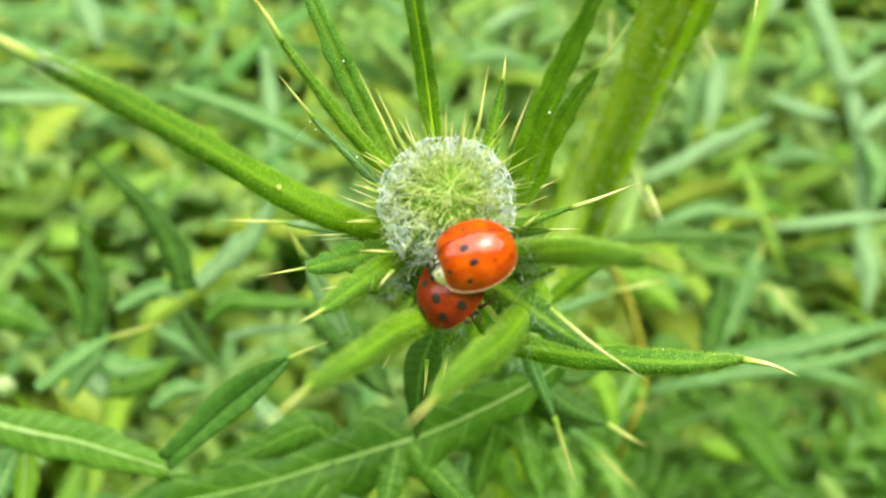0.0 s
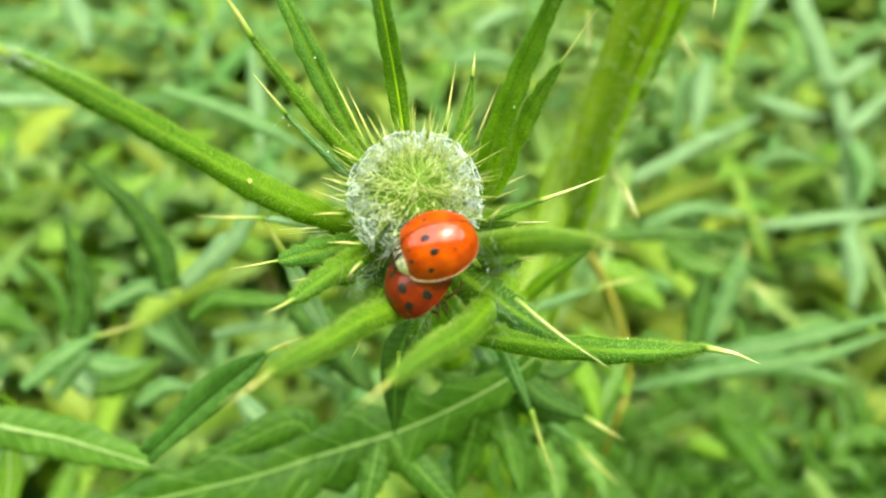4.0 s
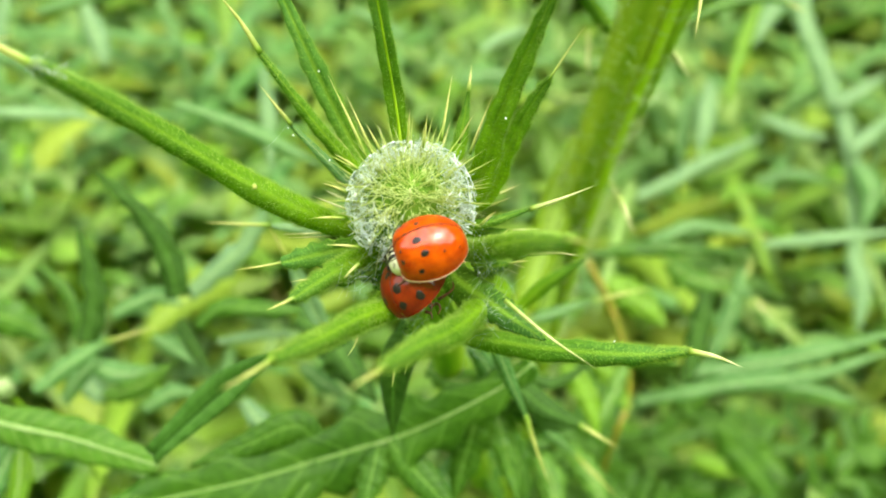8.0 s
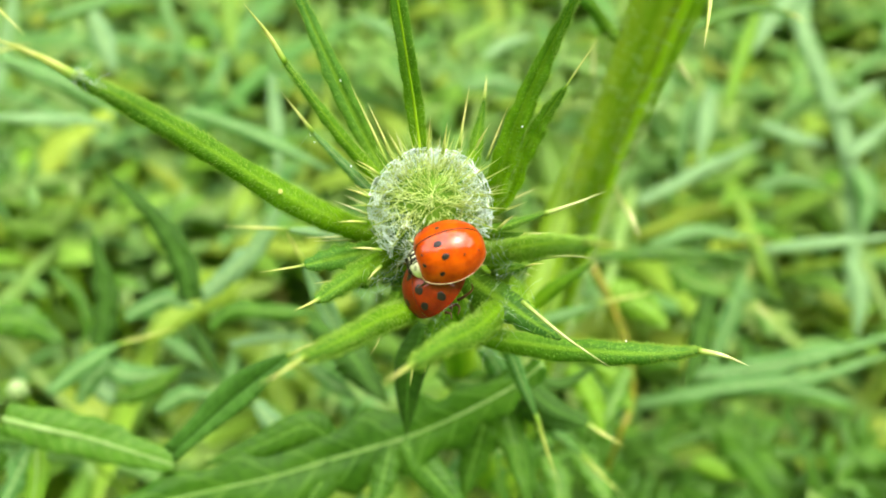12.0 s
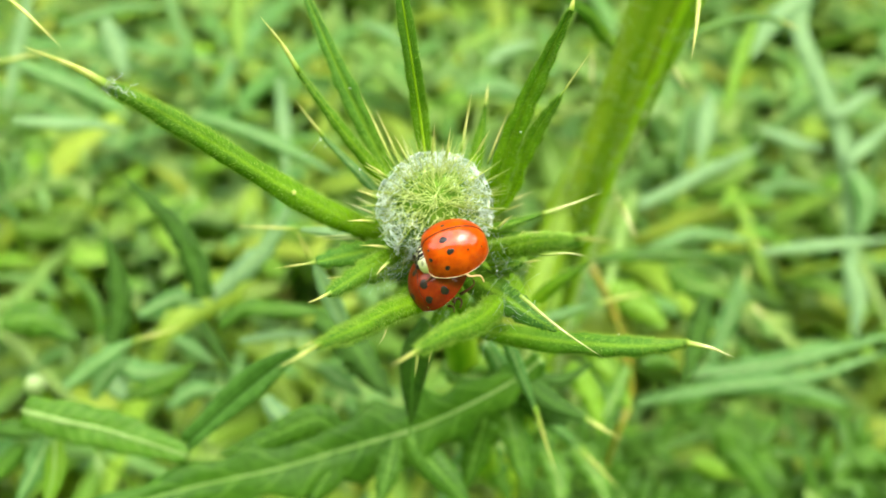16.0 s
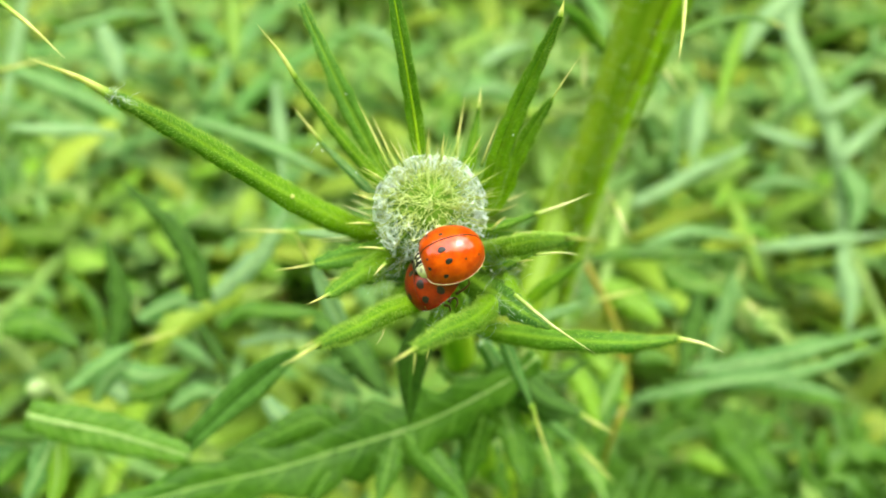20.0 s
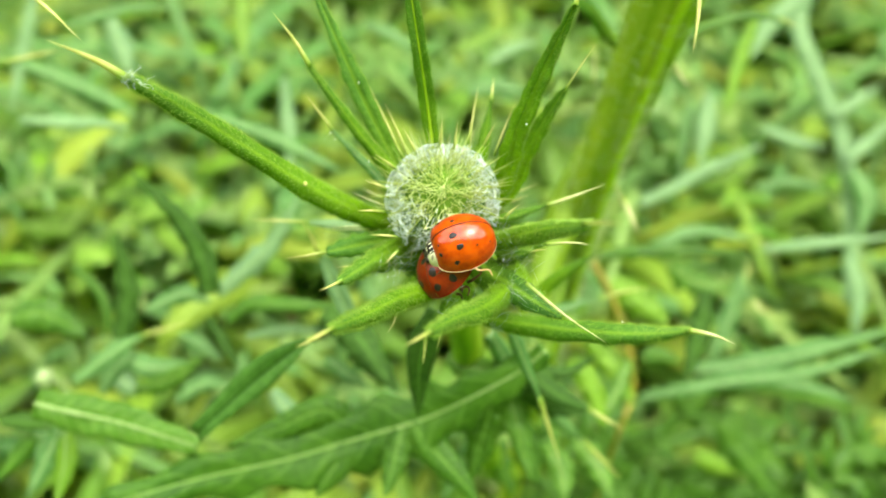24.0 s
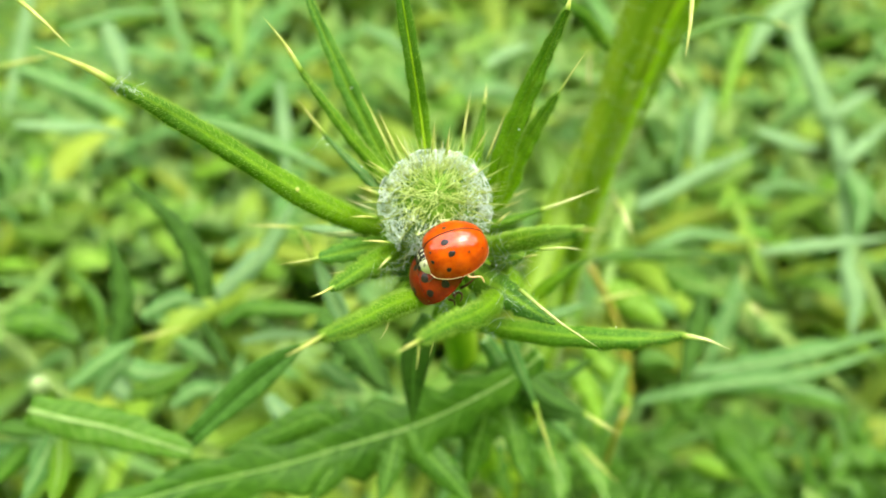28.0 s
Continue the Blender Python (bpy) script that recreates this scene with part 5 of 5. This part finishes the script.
part("stalk", tube(bmesh.new(), spline([Vector((c.x, c.y + 0.03, GROUND - 0.02)), Vector((c.x - 0.002, c.y + 0.02, c.z * 0.6)), c], 14), [0.0004] * 15, 6), M_STEM, pale)


# ---- undergrowth ----
def pinnate(bm, pts, width, face, rnd, pairs=4):
    """A deeply cut thistle leaf: a narrow blade with slanting side lobes."""
    bm, line, tops = blade(bm, pts, width * 0.34, face, curl=0.6, n=8, m=2, thick=0.3, seed=rnd.randrange(9999), ripple=0.1, tip=0.1)
    for k in range(1, pairs + 1):
        i = max(1, round(k / (pairs + 1) * 8))
        p = line[i]
        d = (line[i + 1] - line[i - 1]).normalized()
        side = d.cross(face).normalized()
        for sg in (1, -1):
            w = width * (0.62 - 0.25 * abs(k / (pairs + 1) - 0.45)) * rnd.uniform(0.7, 1.15)
            up = side.cross(d) * rnd.uniform(-0.15, 0.35)
            q = p + (side * sg * 0.85 + d * 0.55 + up) * w
            blade(bm, [p, p.lerp(q, 0.5) + up * w * 0.2, q], width * 0.24, face, curl=0.6, n=3, m=2, thick=0.3, seed=k, tip=0.05, base=0.8)


def undergrowth(name, mat, count, seed, label, wide, long, low, high, lobed, plump=0.45, cut=False, ring=False, area=None):
    """A tangle of leaves on the ground, thick round the thistle and thinning out further off."""
    rnd = random.Random(seed)
    bm = bmesh.new()
    k = 0
    while k < count:
        a = rnd.random() * 6.283
        r = 0.85 * math.sqrt(rnd.random()) if rnd.random() < 0.82 else rnd.uniform(0.8, 2.4)
        if ring:
            r = 0.75 + 3.6 * rnd.random() ** 1.6
        x, y = r * math.cos(a), 0.42 + r * math.sin(a)
        if area:
            x, y = rnd.uniform(area[0], area[1]), rnd.uniform(area[2], area[3])
        h = rnd.uniform(low, high)
        if y < 0.2 and abs(x) < 0.3:
            h = max(GROUND, h * 0.72)
        k += 1
        a = rnd.random() * 6.283
        L = rnd.uniform(0.6, 1.3) * long * MM * (1 + 0.6 * min(1.2, max(0, y)))
        d = Vector((math.cos(a), math.sin(a), rnd.uniform(-0.1, 0.9)))
        p0 = Vector((x, y, h))
        p1 = p0 + d * L * 0.5
        p2 = p1 + Vector((d.x, d.y, d.z - rnd.uniform(0.2, 0.9))).normalized() * L * 0.5
        face = Vector((rnd.uniform(-0.5, 0.5), rnd.uniform(-0.9, 0.2), 1)).normalized()
        # lowers the fresh-green blades here that made a bright streak at the view's edge
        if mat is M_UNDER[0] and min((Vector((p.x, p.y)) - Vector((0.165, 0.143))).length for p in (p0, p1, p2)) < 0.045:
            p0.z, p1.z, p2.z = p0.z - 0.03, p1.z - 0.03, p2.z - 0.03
        if cut:
            pinnate(bm, [p0, p1, p2], wide * MM * rnd.uniform(0.7, 1.2), face, rnd, rnd.choice((3, 4, 5)))
            continue
        blade(bm, [p0, p1, p2], wide * MM * (1 + 0.6 * min(1.2, max(0, y))) * rnd.uniform(0.6, 1.3), face, curl=rnd.uniform(0.3, 0.9), lobes=rnd.choice(lobed), teeth=3, n=4 if ring else 7, m=2 if ring else 4, thick=0.3, seed=k, ripple=0.1, peak=plump)
    tagged(part(name, bm, mat), label, "undergrowth", kind="stuff")


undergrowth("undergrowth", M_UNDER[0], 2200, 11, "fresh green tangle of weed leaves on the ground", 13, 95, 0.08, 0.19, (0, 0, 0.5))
undergrowth("undergrowth", M_UNDER[1], 950, 12, "blue-green deeply cut thistle leaves crowding over the ground", 30, 105, 0.09, 0.23, (0,), cut=True)
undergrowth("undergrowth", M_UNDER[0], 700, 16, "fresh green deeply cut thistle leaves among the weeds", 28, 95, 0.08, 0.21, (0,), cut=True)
undergrowth("undergrowth", M_UNDER[2], 1700, 13, "yellow-green weed leaves on the ground", 13, 85, 0.075, 0.17, (0, 0, 0.3))
undergrowth("undergrowth", M_UNDER[3], 800, 14, "pale grey-green narrow leaves among the weeds", 7, 95, 0.06, 0.23, (0, 0, 0.6))
undergrowth("undergrowth", M_UNDER[3], 420, 17, "pale grey-green cut thistle leaves", 26, 110, 0.08, 0.24, (0,), cut=True)
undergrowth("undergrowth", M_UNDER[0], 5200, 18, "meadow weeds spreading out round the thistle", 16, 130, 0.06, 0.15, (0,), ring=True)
undergrowth("undergrowth", M_UNDER[2], 420, 19, "rounded yellow-green weed leaves crowding behind the thistle", 18, 55, 0.13, 0.20, (0, 0.3), area=(-0.42, 0.42, 0.24, 0.72))
undergrowth("undergrowth", M_UNDER[1], 260, 20, "soft green cut leaves crowding behind the thistle", 30, 80, 0.14, 0.22, (0,), cut=True, area=(-0.40, 0.40, 0.24, 0.70))
undergrowth("undergrowth", M_UNDER[2], 190, 21, "bright yellow-green weed leaves filling the gaps beside the thistle", 15, 50, 0.14, 0.205, (0, 0.3), area=(-0.24, -0.02, 0.13, 0.27))
undergrowth("undergrowth", M_UNDER[3], 70, 22, "pale mint cut leaves filling the gaps beside the thistle", 24, 60, 0.15, 0.215, (0,), cut=True, area=(-0.24, -0.02, 0.13, 0.27))
undergrowth("undergrowth", M_UNDER[2], 170, 23, "soft yellow-green weed leaves filling the gaps round the stem", 15, 50, 0.13, 0.195, (0, 0.3), area=(0.03, 0.25, 0.13, 0.27))
undergrowth("undergrowth", M_UNDER[1], 60, 24, "soft green cut leaves filling the gaps round the stem", 24, 60, 0.14, 0.205, (0,), cut=True, area=(0.03, 0.25, 0.13, 0.27))
undergrowth("undergrowth", M_LEAF_BIG, 34, 25, "darker green cut thistle leaves in front of the weeds", 24, 55, 0.21, 0.27, (0,), cut=True, area=(0.04, 0.16, 0.08, 0.135))
undergrowth("leaf_litter", M_DEAD, 46, 15, "dry tan dead leaves among the weeds", 9, 40, 0.10, 0.19, (0, 0.2))


# ---- ladybirds ----
def ladybird(name, label, shell, spots, m, length, width, height, legs=True):
    """A ladybird at the origin, head towards +x, back towards +z."""
    root = tagged(new(name), label, "ladybird", "pair of ladybirds")
    L, W, H = length / 2, width / 2, height
    bright = shell is M_ELYTRA
    def wide(q):
        return W * (1 - (0.14 if bright else 0.0) * max(0.0, -q) ** 1.5)
    def back(q):
        return H * max(0.0, q) ** 0.84
    def along(q):
        q = max(-1.0, min(1.0, q))
        return L * q * (1.1 - 0.1 * q * q) if bright else L * q
    def unalong(q):
        a = q
        for _ in range(8 if bright else 0):
            a = q / (1.1 - 0.1 * a * a)
        return a
    for sgn, nm in ((1, "wing_case"), (-1, "wing_case")):
        bm = bmesh.new()
        grid = []
        nu, nv = 22, 14
        for i in range(nu + 1):
            a = math.pi * i / nu
            row = []
            for j in range(nv + 1):
                r = j / nv
                b = r * math.pi / 2
                x = along(math.cos(a) * math.sin(b))
                y = wide(math.cos(a) * math.sin(b)) * math.sin(a) * math.sin(b)
                if x > 0.72 * L:
                    x = 0.72 * L + (x - 0.72 * L) * 0.55
                z = back(math.cos(b))
                if r > 0.9:
                    z -= 0.15 * (r - 0.9) / 0.1
                row.append(bm.verts.new(Vector((x, sgn * (y + 0.015), z)) * MM))
            grid.append(row)
        for i in range(nu):
            for j in range(nv):
                vs = (grid[i][j], grid[i][j + 1], grid[i + 1][j + 1], grid[i + 1][j])
                bm.faces.new(vs if sgn > 0 else vs[::-1])
        bmesh.ops.remove_doubles(bm, verts=bm.verts, dist=1e-7)
        case = part(nm, bm, shell, root)
        for cx, fy, size in spots:
            if (fy > 0) != (sgn > 0):
                continue
            sb = bmesh.new()
            cy, a = abs(fy), 7 * cx
            cx = unalong(cx)
            ring = []
            top = Vector((cx, cy, math.sqrt(max(0.0, 1 - cx * cx - cy * cy))))
            mid = Vector((L * top.x, W * top.y, H * top.z))
            up = Vector((top.x / L, top.y / W, top.z / H)).normalized()
            e1 = up.cross(Vector((0, 1, 0.2))).normalized()
            e2 = up.cross(e1)
            for kk in range(5):
                q = kk / 4
                rr = []
                for e in range(12):
                    an = 6.28318 * e / 12
                    wob = size * q * (1 + 0.10 * math.sin(2 * an + a) + 0.06 * math.sin(3 * an + 2 * a))
                    p = mid + wob * (math.cos(an) * e1 + math.sin(an) * e2)
                    u = Vector((p.x / L, max(0.0, p.y) / W, p.z / H)).normalized()
                    p = Vector((along(u.x), wide(u.x) * u.y, back(u.z)))
                    nrm = Vector((u.x / L, u.y / W, u.z / H)).normalized()
                    p += nrm * (0.02 * (1 - q ** 6) + 0.006 - 0.02 * q ** 6)
                    if p.x > 0.72 * L:
                        p.x = 0.72 * L + (p.x - 0.72 * L) * 0.55
                    p.y = sgn * (p.y + 0.015)
                    rr.append(sb.verts.new(p * MM))
                ring.append(rr)
            for r1, r2 in zip(ring[1:], ring[2:]):
                for e in range(12):
                    sb.faces.new((r1[e], r2[e], r2[(e + 1) % 12], r1[(e + 1) % 12]))
            sb.faces.new(ring[1])
            bmesh.ops.remove_doubles(sb, verts=sb.verts, dist=1e-7)
            bmesh.ops.recalc_face_normals(sb, faces=sb.faces)
            part("spot", sb, M_SPOT, case, "black spot")
    seam = [Vector((along(q) if along(q) < 0.72 * L else 0.72 * L + (along(q) - 0.72 * L) * 0.55, 0, back(math.sqrt(max(0, 1 - q * q))) + 0.03)) * MM for q in [-1 + 0.1 * i for i in range(21)]]
    part("seam", tube(bmesh.new(), seam, [(0.05 if shell is M_ELYTRA else 0.025) * MM] * 21, 6), M_SPOT, root, "dark seam between the wing cases")
    for sgn in (1, -1):
        rim = []
        for i in range(25):
            an = math.pi * i / 24
            x = along(math.cos(an))
            x = x if x < 0.72 * L else 0.72 * L + (x - 0.72 * L) * 0.55
            rim.append(Vector((x * 1.005, sgn * (wide(math.cos(an)) * math.sin(an) * 1.01 + 0.015), -0.13)) * MM)
        # pale cream and forward taper paint the glint along the male's flange edge
        part("rim", tube(bmesh.new(), rim, [(0.006 + 0.055 * (1 - i / 24) ** 1.8) * MM for i in range(25)], 6), M_RIM if bright else shell, root, "thin pale wing case rim")
    def lump(nm, c, r, mat, owner, lab=""):
        bm = bmesh.new()
        bmesh.ops.create_uvsphere(bm, u_segments=20, v_segments=12, radius=1)
        for v in bm.verts:
            v.co = Vector((c[0] + v.co.x * r[0], c[1] + v.co.y * r[1], c[2] + v.co.z * r[2])) * MM
        return part(nm, bm, mat, owner, lab)
    # the neck shield: a low cap wider than long, cream, with black marks laid on it
    x0, px, py, pz = L * 0.80, 0.28 * L, 0.50 * W, 0.42 * H
    pro = lump("pronotum", (x0, 0, 0.06 * H), (px, py, pz), M_CREAM, root, "cream neck shield with black marks")
    for u0, v0, ru, rv, mat in ((0.35, 0.02, 0.42, 0.13, M_SPOT), (0.60, 0.30, 0.22, 0.17, M_SPOT), (0.25, 0.33, 0.24, 0.13, M_SPOT), (0.60, -0.26, 0.22, 0.17, M_SPOT), (0.25, -0.36, 0.24, 0.15, M_SPOT), (0.25, -0.70, 0.20, 0.12, M_SPOT), (0.42, 0.73, 0.15, 0.10, M_GREY), (0.90, 0.02, 0.10, 0.45, M_SPOT), (0.30, 0.52, 0.30, 0.04, M_SPOT)):
        sb = bmesh.new()
        rings = []
        for kk in range(1, 4):
            ring = []
            for e in range(14):
                an = 6.28318 * e / 14
                q = kk / 3
                u, v = u0 + ru * q * math.cos(an) * (1 + 0.12 * math.sin(3 * an)), v0 + rv * q * math.sin(an)
                l = math.hypot(u, v)
                if l > 0.98:
                    u, v = u * 0.98 / l, v * 0.98 / l
                k = 1.012 if kk < 3 else 0.995
                ring.append(sb.verts.new(Vector((x0 + px * u * k, py * v * k, 0.06 * H + pz * k * math.sqrt(max(0.0, 1 - u * u - v * v)))) * MM))
            rings.append(ring)
        for r1, r2 in zip(rings, rings[1:]):
            for e in range(14):
                sb.faces.new((r1[e], r2[e], r2[(e + 1) % 14], r1[(e + 1) % 14]))
        sb.faces.new(rings[0])
        bmesh.ops.recalc_face_normals(sb, faces=sb.faces)
        part("mark", sb, mat, pro, "black mark" if mat is M_SPOT else "grey smudge")
    head = lump("head", (x0 + 0.21 * L, 0, -0.02 * H), (0.12 * L, 0.26 * W, 0.18 * H), M_SPOT, root, "black head")
    for s in (1, -1):
        lump("eye", (x0 + 0.27 * L, s * 0.22 * W, 0.04 * H), (0.06 * L, 0.07 * W, 0.1 * H), M_SPOT, head)
        bm = spike([Vector(q) * MM for q in ((x0 + 0.30 * L, s * 0.12 * W, 0.0), (x0 + 0.38 * L, s * 0.26 * W, -0.06 * H), (x0 + 0.34 * L, s * 0.40 * W, -0.16 * H))], 0.05 * MM)
        part("antenna", bm, M_LEG, head)
    lump("underside", (0, 0, 0.0), (0.86 * L, 0.84 * W, 0.2 * H), M_SPOT, root)
    limbs = []
    for s in (1, -1):
        for k, fx in enumerate((0.55, 0.05, -0.3)):
            dx = (0.35, 0.0, -0.35)[k]
            q = [(fx * L, s * 0.45 * W, -0.08 * H), ((fx + dx * 0.5) * L, s * 0.60 * W, -0.12 * H), ((fx + dx) * L, s * 0.64 * W, -0.22 * H), ((fx + dx * 1.3) * L, s * 0.62 * W, -0.28 * H)]
            if s > 0 and k == 2:
                q = [(-0.1 * L, 0.6 * W, -0.10 * H), (-0.2 * L, 1.02 * W, -0.14 * H), (-0.50 * L, 1.08 * W, -0.20 * H), (-0.56 * L, 1.24 * W, -0.36 * H)]
            line = spline([Vector(p) * MM for p in q], 9)
            bm = tube(bmesh.new(), line, [(0.10, 0.11, 0.11, 0.10, 0.09, 0.08, 0.08, 0.07, 0.06, 0.04)[i] * MM for i in range(10)], 8)
            limbs.append(part("leg", bm, M_LEG_PALE if s > 0 and k == 2 and shell is M_ELYTRA else M_LEG, root))
    root.matrix_basis = m
    bpy.context.view_layer.update()
    return root, limbs[2]


def facing(centre, head, back):
    """The pose with +x along head and +z towards back."""
    x = Vector(head).normalized()
    z = Vector(back)
    z = (z - x * z.dot(x)).normalized()
    y = z.cross(x)
    m = Matrix((x, y, z)).transposed().to_4x4()
    m.translation = centre
    return m


UP_IN_VIEW = Vector((0.0, 0.7071, 0.7071))
RIGHT = Vector((1.0, 0.0, 0.0))
male_pose = facing(MALE_AT, -RIGHT - 0.3 * UP_IN_VIEW + 0.05 * TO_EYE, 0.636 * UP_IN_VIEW + 0.772 * TO_EYE)
female_pose = facing(FEMALE_AT, 0.31 * RIGHT + 0.85 * UP_IN_VIEW - 0.66 * TO_EYE, -0.17 * UP_IN_VIEW + 0.76 * TO_EYE - 0.57 * RIGHT)
male, male_hind_leg = ladybird("ladybird", "glossy orange ladybird with small black spots riding on its mate", M_ELYTRA,
    [(0.23, 0.33, 0.36), (0.13, 0.70, 0.33), (0.69, 0.60, 0.22), (0.31, 0.92, 0.25), (0.68, 0.37, 0.13), (-0.75, 0.59, 0.10), (-0.35, 0.74, 0.10), (0.12, -0.23, 0.20), (0.5, -0.5, 0.2)], male_pose, 6.55, 5.6, 3.15)
female, _ = ladybird("ladybird", "darker red ladybird with large black spots clinging below the bud", M_ELYTRA_RED,
    [(-0.34, 0.18, 0.40), (-0.69, -0.19, 0.50), (-0.68, -0.69, 0.42), (-0.80, 0.42, 0.40), (-0.94, -0.19, 0.40), (-0.2, -0.5, 0.45), (0.1, 0.6, 0.45), (-0.25, 0.8, 0.35), (0.3, -0.2, 0.4)], female_pose, 6.66, 5.86, 3.21)


# her legs that grip the hairy leaves below
for q in ([(2.8, 36.3, 357.1), (3.5, 36.5, 357.5), (4.1, 36.8, 358.0), (4.0, 37.0, 358.5)], [(2.1, 36.2, 356.2), (2.7, 36.3, 356.6), (3.0, 35.9, 356.5), (2.8, 35.4, 356.2)], [(1.7, 35.9, 356.0), (2.2, 35.7, 356.0), (2.3, 35.2, 355.8)]):
    path = spline([V(p) for p in q], 10)
    part("leg", tube(bmesh.new(), path, [(0.16 - 0.011 * i) * MM for i in range(11)], 8), M_LEG, female, "dark brown leg")


# how the male shifts on his mate: seconds, millimetres to the right and up in view, degrees of roll
SHIFTS = [(0.0, -0.06, 0.0, 0), (1.0, 0.0, 0.0, 0), (2.0, -0.1, 0.0, 0), (3.0, -0.25, 0.05, 0), (3.5, -0.3, 0.05, 0), (5.5, -0.3, 0.0, 0), (6.0, -0.39, 0.02, 0), (8.0, -0.45, 0.04, 0), (10.0, -0.45, 0.08, 0), (11.0, -0.6, 0.04, 0),
          (12.5, -0.5, -0.03, 0), (14.5, -0.42, 0.0, 5), (15.0, -0.4, -0.02, 0), (15.5, -0.38, 0.0, 5), (16.0, -0.35, -0.02, 3), (16.3, -0.3, 0.1, 10), (16.6, -0.22, 0.12, 9), (16.9, -0.1, 0.05, 8), (17.2, -0.05, -0.05, 0),
          (17.5, -0.12, -0.08, 1), (18.0, -0.34, -0.1, 5), (18.2, -0.38, -0.1, 4), (18.3, -0.3, -0.25, -8), (18.4, -0.3, -0.35, -14), (18.5, -0.15, 0.2, 33), (18.6, -0.05, 0.2, 33), (18.7, 0.15, -0.25, -13), (18.8, 0.2, -0.22, -13),
          (18.9, 0.25, 0.0, 2), (19.0, 0.2, -0.15, -10), (19.1, 0.2, -0.05, -5), (19.2, 0.1, -0.15, -7), (19.4, 0.03, -0.22, -4), (19.6, 0.0, -0.3, -1), (20.0, -0.18, -0.42, -5), (20.5, -0.12, -0.46, -2), (21.5, -0.3, -0.5, 0), (24.0, -0.26, -0.5, 0), (28.0, -0.3, -0.6, 0)]
# how far his hind leg is drawn in, in degrees
LEG = [(0.0, 60), (12.5, 60), (14.5, 0), (18.2, 0), (18.6, 5), (18.9, 60), (21.5, 60), (23.5, 0), (28.0, 0)]


def motions():
    walk(male, [(t, Matrix.Translation((RIGHT * x + UP_IN_VIEW * u) * MM) @ male_pose @ pose(0, 0, 0, roll, 0, 0)) for t, x, u, roll in SHIFTS])
    hip = Vector((-0.33, 1.6, -0.33)) * MM
    walk(male_hind_leg, [(t, Matrix.Translation(hip) @ pose(0, 0, 0, 0, 0, a) @ Matrix.Translation(-hip)) for t, a in LEG])


motions()
